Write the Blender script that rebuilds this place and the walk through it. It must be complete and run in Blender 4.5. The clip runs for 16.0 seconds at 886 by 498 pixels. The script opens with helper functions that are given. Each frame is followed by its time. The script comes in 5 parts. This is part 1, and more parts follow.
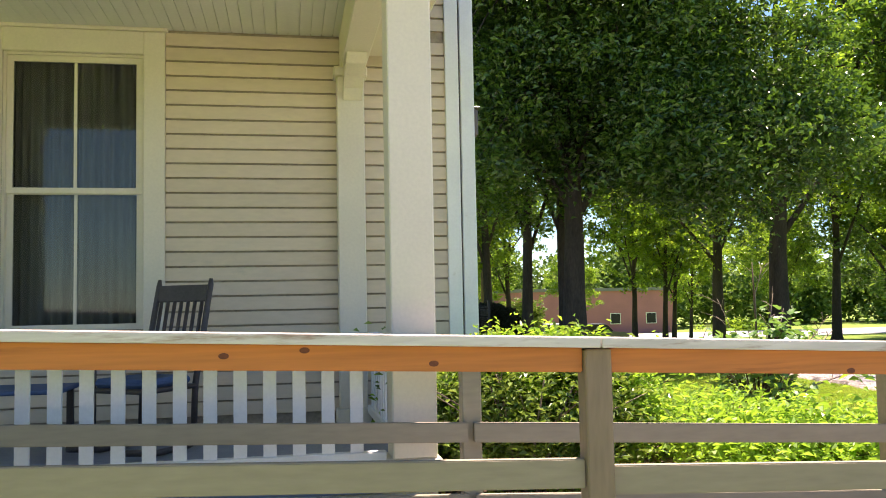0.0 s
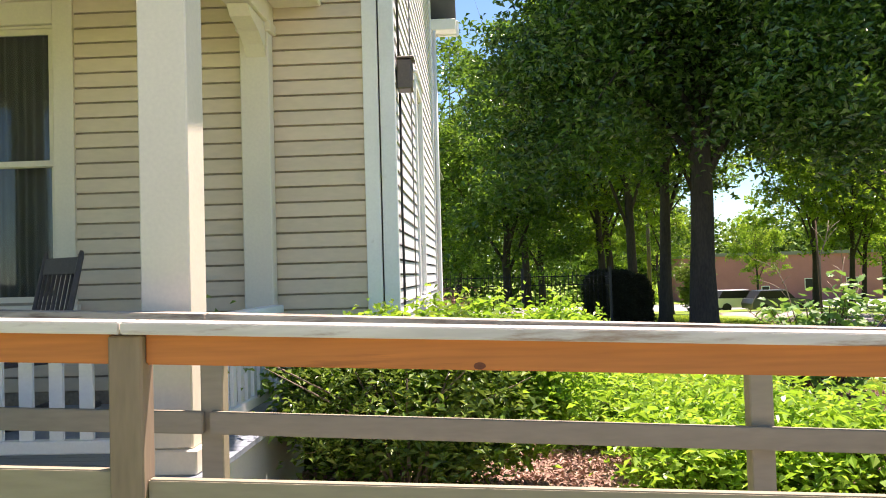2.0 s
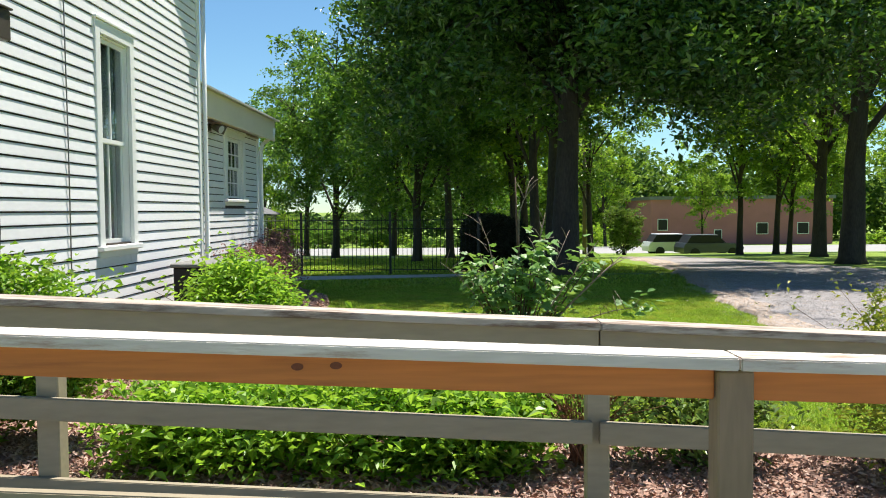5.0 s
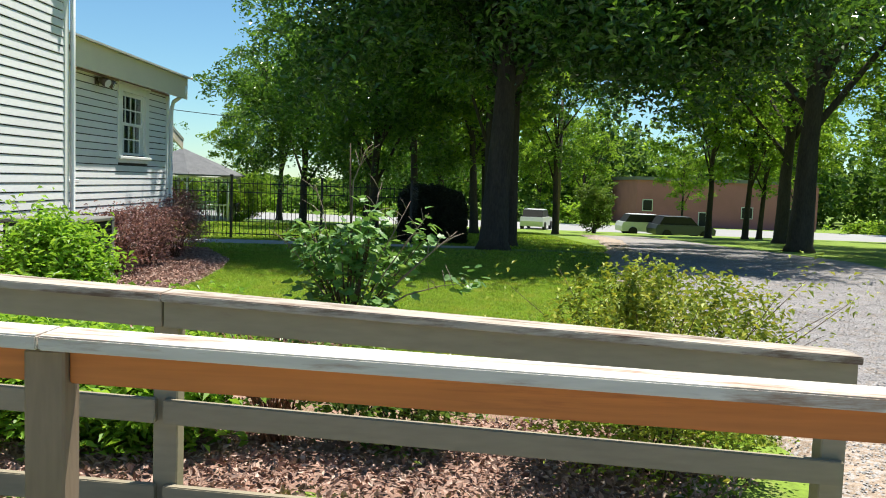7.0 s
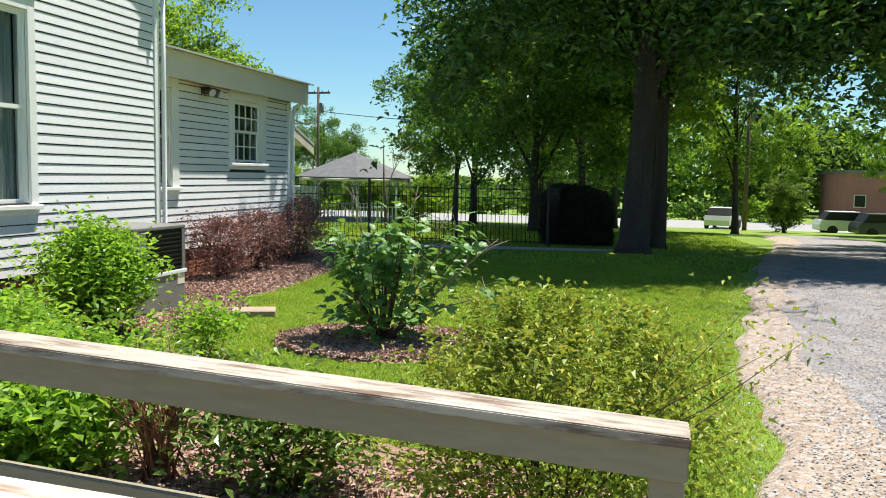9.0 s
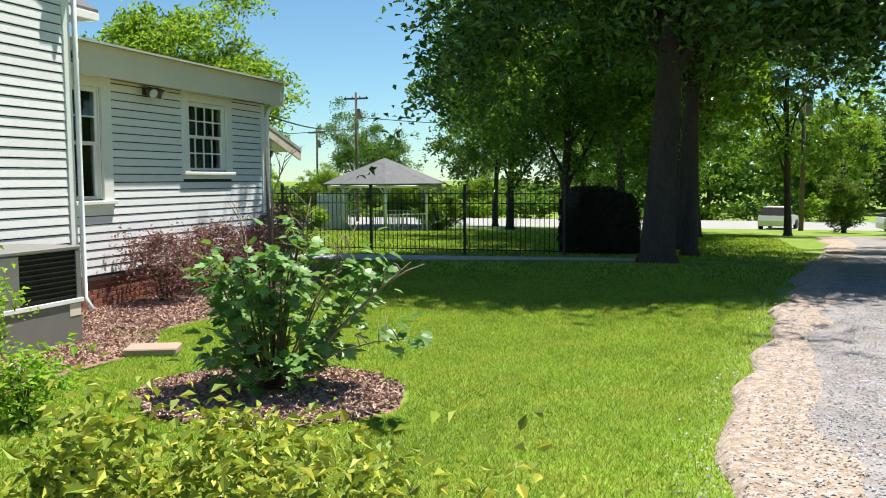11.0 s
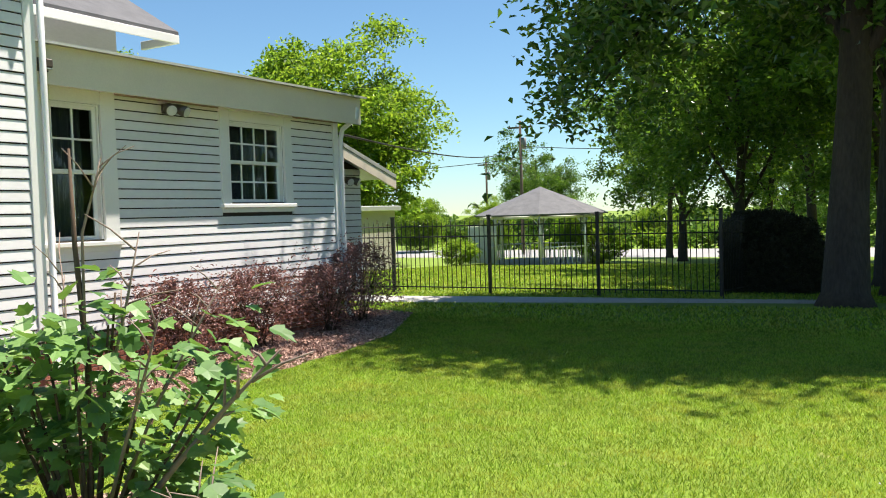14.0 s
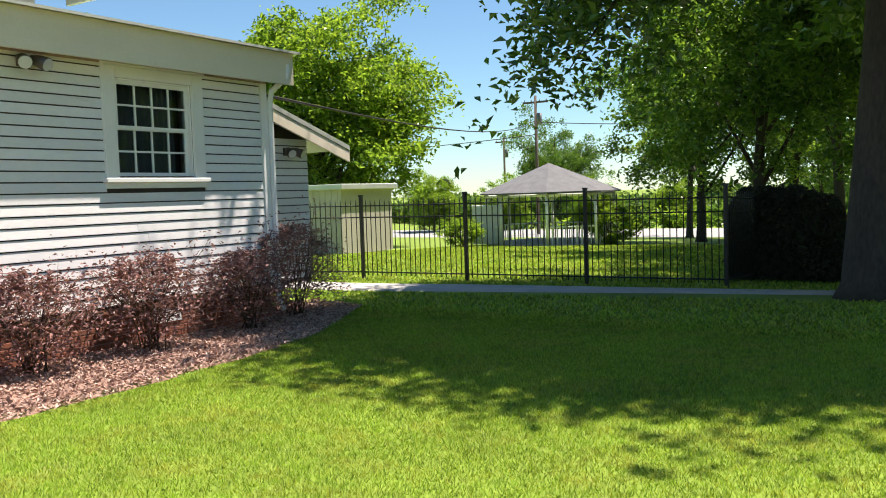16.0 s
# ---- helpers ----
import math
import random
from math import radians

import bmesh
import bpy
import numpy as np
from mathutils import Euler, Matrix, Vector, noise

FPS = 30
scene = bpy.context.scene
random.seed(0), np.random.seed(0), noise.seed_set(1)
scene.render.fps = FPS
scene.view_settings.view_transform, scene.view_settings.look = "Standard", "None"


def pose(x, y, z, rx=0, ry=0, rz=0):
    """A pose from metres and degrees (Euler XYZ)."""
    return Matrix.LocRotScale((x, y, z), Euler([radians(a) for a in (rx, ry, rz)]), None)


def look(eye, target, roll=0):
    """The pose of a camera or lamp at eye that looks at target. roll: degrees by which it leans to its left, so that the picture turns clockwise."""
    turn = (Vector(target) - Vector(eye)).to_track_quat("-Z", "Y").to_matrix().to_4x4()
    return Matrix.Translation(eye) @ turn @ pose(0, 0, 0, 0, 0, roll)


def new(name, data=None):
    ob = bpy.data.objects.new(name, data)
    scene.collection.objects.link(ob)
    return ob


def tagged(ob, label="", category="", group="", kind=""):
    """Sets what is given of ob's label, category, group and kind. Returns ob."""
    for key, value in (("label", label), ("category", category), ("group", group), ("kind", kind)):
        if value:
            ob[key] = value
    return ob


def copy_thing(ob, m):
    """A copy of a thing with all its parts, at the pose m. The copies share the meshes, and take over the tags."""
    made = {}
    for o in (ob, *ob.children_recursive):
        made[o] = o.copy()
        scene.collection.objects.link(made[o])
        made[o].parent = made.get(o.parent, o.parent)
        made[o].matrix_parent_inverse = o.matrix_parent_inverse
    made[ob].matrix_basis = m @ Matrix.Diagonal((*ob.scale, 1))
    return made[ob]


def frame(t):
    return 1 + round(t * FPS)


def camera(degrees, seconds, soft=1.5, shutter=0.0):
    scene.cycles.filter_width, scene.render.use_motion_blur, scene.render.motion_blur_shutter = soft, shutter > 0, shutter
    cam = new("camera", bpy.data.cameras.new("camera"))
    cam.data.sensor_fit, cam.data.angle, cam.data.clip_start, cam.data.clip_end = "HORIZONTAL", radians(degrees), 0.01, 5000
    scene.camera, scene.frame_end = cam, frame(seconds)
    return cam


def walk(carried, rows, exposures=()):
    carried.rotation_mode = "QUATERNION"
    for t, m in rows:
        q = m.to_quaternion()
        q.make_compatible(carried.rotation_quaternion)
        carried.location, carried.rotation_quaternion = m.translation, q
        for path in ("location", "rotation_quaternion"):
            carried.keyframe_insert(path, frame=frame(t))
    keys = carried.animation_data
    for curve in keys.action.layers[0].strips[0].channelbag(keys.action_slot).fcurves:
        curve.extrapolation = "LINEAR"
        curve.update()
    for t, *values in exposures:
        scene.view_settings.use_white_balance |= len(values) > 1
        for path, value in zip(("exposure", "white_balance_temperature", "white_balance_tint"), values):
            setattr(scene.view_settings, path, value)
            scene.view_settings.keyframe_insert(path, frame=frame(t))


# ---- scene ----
cam = camera(55.6, 16.0, 1.0)
PATH = [
    (0, (-5.562, -0.719, 1.658), (-5.2, 1.244, 1.786), -1.1),
    (0.5, (-5.004, -0.503, 1.669), (-4.896, 1.492, 1.768), -1.5),
    (1, (-4.504, -0.471, 1.681), (-4.54, 1.528, 1.753), -2.0),
    (1.5, (-3.945, -0.338, 1.693), (-4.044, 1.659, 1.719), -2.0),
    (2, (-3.412, -0.222, 1.635), (-3.498, 1.775, 1.694), -1.6),
    (2.5, (-2.964, -0.342, 1.679), (-3.005, 1.657, 1.709), -1.7),
    (3, (-2.471, -0.329, 1.668), (-2.481, 1.671, 1.692), -0.9),
    (3.5, (-1.919, -0.331, 1.667), (-1.925, 1.668, 1.696), -1.0),
    (4, (-1.39, -0.272, 1.681), (-1.376, 1.728, 1.701), -0.9),
    (4.2, (-1.133, -0.239, 1.696), (-1.107, 1.76, 1.696), -0.8),
    (6.3, (0.683, 0.033, 1.766), (0.517, 2.019, 1.597), 0.0),
    (6.5, (0.897, 0.069, 1.74), (0.777, 2.058, 1.573), 0.9),
    (7, (1.422, 0.17, 1.739), (1.396, 2.164, 1.578), 2.1),
    (7.5, (1.956, 0.211, 1.814), (1.842, 2.201, 1.656), 1.5),
    (8, (2.274, 0.432, 1.841), (2.005, 2.407, 1.681), 0.7),
    (8.5, (2.632, 0.684, 1.846), (2.195, 2.628, 1.672), 1.1),
    (9, (2.937, 1.096, 1.821), (2.451, 3.028, 1.646), 1.0),
    (11.3, (3.702, 3.569, 1.837), (3.032, 5.447, 1.674), -0.6),
    (11.5, (3.717, 3.775, 1.847), (3.005, 5.637, 1.685), -0.8),
    (12, (3.727, 4.36, 1.845), (2.906, 6.178, 1.699), -0.9),
    (12.5, (3.762, 4.938, 1.83), (2.826, 6.701, 1.706), -1.4),
    (13, (3.798, 5.477, 1.848), (2.813, 7.214, 1.731), -1.2),
    (13.5, (3.786, 6.038, 1.798), (2.788, 7.768, 1.711), -1.6),
    (14, (3.791, 6.62, 1.737), (2.777, 8.342, 1.656), -1.8),
    (14.5, (3.818, 7.251, 1.721), (2.765, 8.947, 1.616), -1.7),
    (15, (3.806, 7.819, 1.709), (2.741, 9.506, 1.575), -1.9),
    (15.5, (3.721, 8.333, 1.687), (2.657, 10.021, 1.553), -1.9),
    (16, (3.686, 8.933, 1.668), (2.619, 10.62, 1.539), -1.9),
]
walk(cam, [(t, look(eye, target, roll)) for t, eye, target, roll in PATH], [(0.0, 1.72, 7050, 30), (2.0, 1.62, 7000, 28), (3.0, 1.28, 6750, 19), (4.0, 1.12, 6500, 14), (6.5, 0.90, 6350, 8), (12.5, 1.03, 6450, 11), (16.0, 1.18, 6800, 17)])

# ---- light ----
SUN = Vector((1.2, 1.6, 5.5)).normalized()
world = bpy.data.worlds.new("world")
scene.world = world
world.use_nodes = True
wn, wl = world.node_tree.nodes, world.node_tree.links
sky = wn.new("ShaderNodeTexSky")
sky.sky_type = "NISHITA"
sky.sun_disc = False
sky.sun_elevation = math.asin(SUN.z)
sky.sun_rotation = math.atan2(SUN.x, SUN.y)
sky.air_density, sky.dust_density, sky.ozone_density = 1.0, 0.0, 2.2
tone = wn.new("ShaderNodeMix")
tone.data_type, tone.blend_type = "RGBA", "MULTIPLY"
tone.inputs[0].default_value = 1.0
tone.inputs[7].default_value = (0.86, 1.13, 1.20, 1)
wl.new(sky.outputs[0], tone.inputs[6])
wl.new(tone.outputs[2], wn["Background"].inputs[0])
wn["Background"].inputs[1].default_value = 0.057
sun_data = bpy.data.lights.new("sun", "SUN")
sun_data.energy, sun_data.angle, sun_data.color = 5.0, radians(0.53), (1.0, 0.94, 0.84)
sun = new("sun", sun_data)
sun.matrix_world = look(SUN * 60, (0, 0, 0))

# ---- helpers of this scene ----


def rng(seed):
    return np.random.default_rng(seed)


def ramp(nt, stops):
    r = nt.nodes.new("ShaderNodeValToRGB")
    e = r.color_ramp.elements
    e[0].position, e[0].color = stops[0][0], (*stops[0][1], 1)
    e[1].position, e[1].color = stops[-1][0], (*stops[-1][1], 1)
    for p, c in stops[1:-1]:
        n = e.new(p)
        n.color = (*c, 1)
    return r


def shade(name, base, rough=0.7, var=0.18, coarse=1.5, fine=40.0, bump=0.15, metal=0.0, stretch=(1, 1, 1), stain=None,
          stain_at=0.62, piece=0.0, leaf=0.0, island=0.0, hue=None, spec=0.4, bump_scale=None):
    """A surface: base colour, varied at a coarse and a fine scale, with relief; stain: a second colour in patches;
    piece, island: how much whole pieces differ; leaf: light let through; hue: other colour that islands lean to."""
    m = bpy.data.materials.new(name)
    m.use_nodes = True
    nt = m.node_tree
    b = nt.nodes["Principled BSDF"]
    tc = nt.nodes.new("ShaderNodeTexCoord")
    geo = nt.nodes.new("ShaderNodeNewGeometry")
    mp = nt.nodes.new("ShaderNodeMapping")
    mp.inputs["Scale"].default_value = stretch
    nt.links.new(geo.outputs["Position"], mp.inputs["Vector"])
    n1, n2 = nt.nodes.new("ShaderNodeTexNoise"), nt.nodes.new("ShaderNodeTexNoise")
    for n, s, d in ((n1, coarse, 4), (n2, fine, 3)):
        n.inputs["Scale"].default_value = s
        n.inputs["Detail"].default_value = d
        nt.links.new(mp.outputs[0], n.inputs["Vector"])
    dark = tuple(c * (1 - var) for c in base)
    lite = tuple(min(1, c * (1 + var)) for c in base)
    mix = nt.nodes.new("ShaderNodeMath")
    mix.operation = "ADD"
    half = nt.nodes.new("ShaderNodeMath")
    half.operation = "MULTIPLY"
    half.inputs[1].default_value = 0.5
    nt.links.new(n1.outputs[0], mix.inputs[0])
    nt.links.new(n2.outputs[0], mix.inputs[1])
    nt.links.new(mix.outputs[0], half.inputs[0])
    r = ramp(nt, [(0.32, dark), (0.68, lite)])
    nt.links.new(half.outputs[0], r.inputs[0])
    col = r.outputs[0]

    def blend(a, c, fac_socket=None, fac=0.5):
        x = nt.nodes.new("ShaderNodeMix")
        x.data_type = "RGBA"
        nt.links.new(a, x.inputs[6])
        x.inputs[7].default_value = (*c, 1)
        if fac_socket is None:
            x.inputs[0].default_value = fac
        else:
            nt.links.new(fac_socket, x.inputs[0])
        return x.outputs[2]

    if stain:
        n3 = nt.nodes.new("ShaderNodeTexNoise")
        n3.inputs["Scale"].default_value = coarse * 2.3
        n3.inputs["Detail"].default_value = 8
        n3.inputs["Roughness"].default_value = 0.7
        nt.links.new(mp.outputs[0], n3.inputs["Vector"])
        rr = ramp(nt, [(stain_at - 0.06, (0, 0, 0)), (stain_at + 0.06, (1, 1, 1))])
        nt.links.new(n3.outputs[0], rr.inputs[0])
        col = blend(col, stain, rr.outputs[0])
    for amount, src in ((island, geo.outputs["Random Per Island"]), (piece, None)):
        if not amount:
            continue
        if src is None:
            src = nt.nodes.new("ShaderNodeObjectInfo").outputs["Random"]
        mr = nt.nodes.new("ShaderNodeMapRange")
        mr.inputs[3].default_value, mr.inputs[4].default_value = 1 - amount, 1 + amount
        nt.links.new(src, mr.inputs[0])
        hsv = nt.nodes.new("ShaderNodeHueSaturation")
        nt.links.new(col, hsv.inputs["Color"])
        nt.links.new(mr.outputs[0], hsv.inputs["Value"])
        col = hsv.outputs[0]
        if hue and src.node.type == "NEW_GEOMETRY":
            pw = nt.nodes.new("ShaderNodeMath")
            pw.operation = "POWER"
            pw.inputs[1].default_value = 3
            nt.links.new(src, pw.inputs[0])
            col = blend(col, hue, pw.outputs[0])
    nt.links.new(col, b.inputs["Base Color"])
    b.inputs["Roughness"].default_value = rough
    b.inputs["Metallic"].default_value = metal
    b.inputs["Specular IOR Level"].default_value = spec
    if bump:
        bp = nt.nodes.new("ShaderNodeBump")
        bp.inputs["Strength"].default_value = bump
        bp.inputs["Distance"].default_value = bump_scale or 0.01
        nt.links.new(half.outputs[0], bp.inputs["Height"])
        nt.links.new(bp.outputs[0], b.inputs["Normal"])
    if leaf:
        tr = nt.nodes.new("ShaderNodeBsdfTranslucent")
        thin = nt.nodes.new("ShaderNodeMix")
        thin.data_type, thin.blend_type = "RGBA", "MULTIPLY"
        thin.inputs[0].default_value = 1.0
        thin.inputs[7].default_value = (1.7, 1.5, 0.95, 1)
        nt.links.new(col, thin.inputs[6])
        nt.links.new(thin.outputs[2], tr.inputs["Color"])
        ms = nt.nodes.new("ShaderNodeMixShader")
        ms.inputs[0].default_value = leaf
        nt.links.new(b.outputs[0], ms.inputs[1])
        nt.links.new(tr.outputs[0], ms.inputs[2])
        nt.links.new(ms.outputs[0], nt.nodes["Material Output"].inputs["Surface"])
    return m


def glass(name, tint=(0.75, 0.8, 0.8), rough=0.02):
    m = bpy.data.materials.new(name)
    m.use_nodes = True
    nt = m.node_tree
    nt.nodes.remove(nt.nodes["Principled BSDF"])
    tr, gl = nt.nodes.new("ShaderNodeBsdfTransparent"), nt.nodes.new("ShaderNodeBsdfGlossy")
    tr.inputs[0].default_value = (*tint, 1)
    gl.inputs["Roughness"].default_value = rough
    lw = nt.nodes.new("ShaderNodeLayerWeight")
    lw.inputs[0].default_value = 0.5
    pw = nt.nodes.new("ShaderNodeMath")
    pw.operation = "POWER"
    pw.inputs[1].default_value = 3.5
    nt.links.new(lw.outputs["Facing"], pw.inputs[0])
    ad = nt.nodes.new("ShaderNodeMath")
    ad.operation = "MULTIPLY_ADD"
    ad.inputs[1].default_value, ad.inputs[2].default_value = 0.8, 0.035
    nt.links.new(pw.outputs[0], ad.inputs[0])
    ms = nt.nodes.new("ShaderNodeMixShader")
    nt.links.new(ad.outputs[0], ms.inputs[0])
    nt.links.new(tr.outputs[0], ms.inputs[1])
    nt.links.new(gl.outputs[0], ms.inputs[2])
    nt.links.new(ms.outputs[0], nt.nodes["Material Output"].inputs["Surface"])
    return m


# ---- materials ----
M = {}
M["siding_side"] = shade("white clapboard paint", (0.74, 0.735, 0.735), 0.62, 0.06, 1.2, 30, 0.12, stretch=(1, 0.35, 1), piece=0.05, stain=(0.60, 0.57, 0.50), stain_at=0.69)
# cream paint, its yellow deepened to stand for light bounced off the ground
M["siding_front"] = shade("cream clapboard paint with warm bounce tint", (0.64, 0.525, 0.385), 0.65, 0.07, 1.0, 30, 0.12, stretch=(0.35, 1, 1), piece=0.05, stain=(0.48, 0.43, 0.34), stain_at=0.70)
M["trim"] = shade("white trim paint", (0.78, 0.78, 0.75), 0.5, 0.05, 2.0, 60, 0.08, stain=(0.62, 0.60, 0.54), stain_at=0.72)
# near-black wall backing: paints the shade into the slots under each clapboard
M["joint_shade"] = shade("dark backing for shade in the board joints", (0.045, 0.036, 0.028), 0.9, 0.3, 4, 40, 0.2)
# the same slot shade in a lighter tone, for the porch front
M["joint_shade_front"] = shade("mid cream backing for softer joint shade", (0.33, 0.27, 0.20), 0.9, 0.3, 4, 40, 0.2)
M["cap_far"] = shade("peeling grey-brown rail cap", (0.40, 0.35, 0.29), 0.8, 0.25, 5, 50, 0.4, stretch=(0.15, 1, 1), stain=(0.15, 0.10, 0.07), stain_at=0.54)
# deep shade is put into this leaf colour, hence near-black
M["hedge_leaf"] = shade("evergreen leaf darkened for deep shade", (0.034, 0.036, 0.020), 0.6, 0.2, 3, 30, 0.0, island=0.4, spec=0.2)
M["cream"] = shade("cream porch paint", (0.70, 0.63, 0.51), 0.55, 0.06, 2.0, 50, 0.1, stain=(0.52, 0.48, 0.40), stain_at=0.72)
M["ceiling_paint"] = shade("pale porch ceiling paint", (0.66, 0.65, 0.60), 0.55, 0.05, 2.0, 40, 0.06)
M["new_wood"] = shade("fresh orange pine", (0.47, 0.155, 0.034), 0.6, 0.22, 2.5, 26, 0.18, stretch=(0.12, 1, 2.2), stain=(0.28, 0.085, 0.022), stain_at=0.64)
M["knot"] = shade("dark pine knot", (0.13, 0.035, 0.012), 0.6, 0.3, 20, 90, 0.2)
M["rail_paint"] = shade("weathered grey-beige rail paint", (0.275, 0.232, 0.158), 0.7, 0.14, 3, 40, 0.2, stretch=(0.2, 1, 1), stain=(0.22, 0.17, 0.12), stain_at=0.70, piece=0.06)
M["cap_wood"] = shade("sun-bleached rail cap", (0.56, 0.52, 0.46), 0.7, 0.2, 4, 45, 0.25, stretch=(0.12, 1, 1), stain=(0.26, 0.15, 0.09), stain_at=0.59)
M["post_wood"] = shade("weathered brown post", (0.235, 0.17, 0.112), 0.75, 0.2, 5, 40, 0.3, stretch=(1, 1, 0.15), piece=0.06)
M["deck"] = shade("grey deck board", (0.26, 0.25, 0.24), 0.75, 0.15, 3, 40, 0.2, piece=0.08)
M["porch_floor"] = shade("blue-grey porch floor paint", (0.22, 0.25, 0.29), 0.5, 0.1, 3, 40, 0.1)
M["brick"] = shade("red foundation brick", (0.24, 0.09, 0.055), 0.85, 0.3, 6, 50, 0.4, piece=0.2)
M["mortar"] = shade("mortar", (0.33, 0.28, 0.23), 0.9, 0.2, 6, 60, 0.4)
M["concrete"] = shade("concrete", (0.40, 0.38, 0.35), 0.85, 0.14, 2.5, 50, 0.3, stain=(0.28, 0.26, 0.23), stain_at=0.62)
M["glass"] = glass("window glass")
M["curtain"] = shade("grey-brown curtain", (0.25, 0.22, 0.185), 0.9, 0.2, 3, 40, 0.1, stretch=(3, 3, 0.1))
# the dimness of the rooms is put into this one colour
M["dark_room"] = shade("room paint darkened for indoor shade", (0.10, 0.09, 0.085), 0.9, 0.2, 1, 20, 0.0)
M["shingle"] = shade("grey asphalt shingle", (0.115, 0.118, 0.125), 0.92, 0.25, 3, 120, 0.4, piece=0.1, island=0.16)
M["metal_roof"] = shade("pale roof edge metal", (0.50, 0.52, 0.48), 0.45, 0.1, 3, 40, 0.1, metal=0.3)
M["gutter"] = shade("white metal downpipe", (0.74, 0.75, 0.74), 0.4, 0.06, 3, 60, 0.05, stain=(0.5, 0.48, 0.42), stain_at=0.7)
M["iron"] = shade("black fence metal", (0.012, 0.012, 0.013), 0.45, 0.2, 8, 60, 0.1, spec=0.5)
M["grey_metal"] = shade("grey sheet metal", (0.20, 0.197, 0.185), 0.5, 0.1, 3, 50, 0.08, metal=0.2, stain=(0.2, 0.18, 0.15), stain_at=0.66)
M["dark_metal"] = shade("dark grille metal", (0.028, 0.026, 0.024), 0.55, 0.2, 6, 60, 0.1, metal=0.4)
M["lamp_box"] = shade("bronze lamp housing", (0.10, 0.085, 0.07), 0.45, 0.15, 8, 60, 0.1, metal=0.4)
M["cable"] = shade("black cable", (0.02, 0.018, 0.016), 0.6, 0.1, 8, 60, 0.05)
M["lens"] = shade("lamp lens glass", (0.55, 0.56, 0.55), 0.15, 0.05, 8, 60, 0.0)
M["chair_wood"] = shade("dark-stained chair wood", (0.07, 0.055, 0.05), 0.5, 0.25, 6, 60, 0.15)
M["blue_cloth"] = shade("blue cushion cloth", (0.07, 0.12, 0.22), 0.9, 0.15, 6, 90, 0.2)
M["grass_ground"] = shade("lawn soil and thatch", (0.15, 0.225, 0.022), 0.95, 0.35, 0.9, 24, 0.5, stain=(0.22, 0.21, 0.07), stain_at=0.66, bump_scale=0.03)
M["grass"] = shade("grass blade", (0.185, 0.335, 0.024), 0.6, 0.36, 0.8, 6, 0.0, leaf=0.4, island=0.6, hue=(0.34, 0.38, 0.09), spec=0.25, stain=(0.29, 0.35, 0.05), stain_at=0.56)
M["gravel"] = shade("grey gravel bed", (0.25, 0.235, 0.235), 0.95, 0.4, 2.0, 60, 0.9, stain=(0.25, 0.20, 0.16), stain_at=0.58, bump_scale=0.03)
M["stone"] = shade("gravel stone", (0.31, 0.30, 0.295), 0.9, 0.2, 3, 40, 0.2, island=0.4)
M["dirt"] = shade("dry dirt verge", (0.30, 0.225, 0.165), 0.97, 0.5, 9, 80, 1.0, stain=(0.40, 0.37, 0.35), stain_at=0.54, bump_scale=0.02)
M["mulch_ground"] = shade("bark mulch bed", (0.27, 0.16, 0.12), 0.95, 0.45, 5, 45, 1.0, stain=(0.30, 0.20, 0.15), stain_at=0.60, bump_scale=0.04)
M["mulch"] = shade("bark chip", (0.36, 0.225, 0.175), 0.9, 0.3, 6, 60, 0.3, island=0.5, hue=(0.52, 0.39, 0.32))
M["bark"] = shade("grey-brown bark", (0.055, 0.044, 0.036), 0.95, 0.4, 3, 26, 0.9, stretch=(1, 1, 0.25), bump_scale=0.05)
M["twig"] = shade("pale bare twig", (0.24, 0.18, 0.14), 0.85, 0.25, 8, 60, 0.2)
M["dry_stem"] = shade("reddish dry stem", (0.26, 0.12, 0.07), 0.85, 0.25, 8, 60, 0.2)
M["stem"] = shade("dark shrub stem", (0.10, 0.065, 0.04), 0.85, 0.25, 8, 60, 0.2)
M["leaf_dark"] = shade("deep green tree leaf", (0.05, 0.125, 0.018), 0.3, 0.3, 0.35, 5, 0.0, leaf=0.32, island=0.35, hue=(0.10, 0.19, 0.02), spec=0.7)
M["leaf_mid"] = shade("mid green tree leaf", (0.07, 0.16, 0.028), 0.3, 0.3, 0.3, 5, 0.0, leaf=0.45, island=0.35, hue=(0.14, 0.25, 0.03), spec=0.5)
M["leaf_light"] = shade("light green tree leaf", (0.13, 0.25, 0.03), 0.3, 0.3, 0.3, 5, 0.0, leaf=0.65, island=0.35, hue=(0.21, 0.31, 0.035), spec=0.5)
M["leaf_shrub"] = shade("bright shrub leaf", (0.19, 0.36, 0.035), 0.42, 0.18, 2, 20, 0.0, leaf=0.48, island=0.35, hue=(0.24, 0.38, 0.06), spec=0.45)
M["leaf_fig"] = shade("fig leaf", (0.115, 0.24, 0.06), 0.45, 0.18, 3, 30, 0.0, leaf=0.3, island=0.3, hue=(0.2, 0.33, 0.09), spec=0.45)
M["leaf_hedge"] = shade("dark evergreen leaf", (0.12, 0.21, 0.035), 0.4, 0.2, 3, 30, 0.0, leaf=0.25, island=0.4, hue=(0.2, 0.28, 0.06), spec=0.45)
M["leaf_gold"] = shade("yellow-green spirea leaf", (0.22, 0.30, 0.035), 0.5, 0.25, 3, 30, 0.0, leaf=0.2, island=0.35, hue=(0.42, 0.40, 0.06), spec=0.35)
M["leaf_purple"] = shade("purple-brown loropetalum leaf", (0.21, 0.115, 0.115), 0.5, 0.2, 3, 30, 0.0, leaf=0.12, island=0.4, hue=(0.36, 0.20, 0.17), spec=0.4)
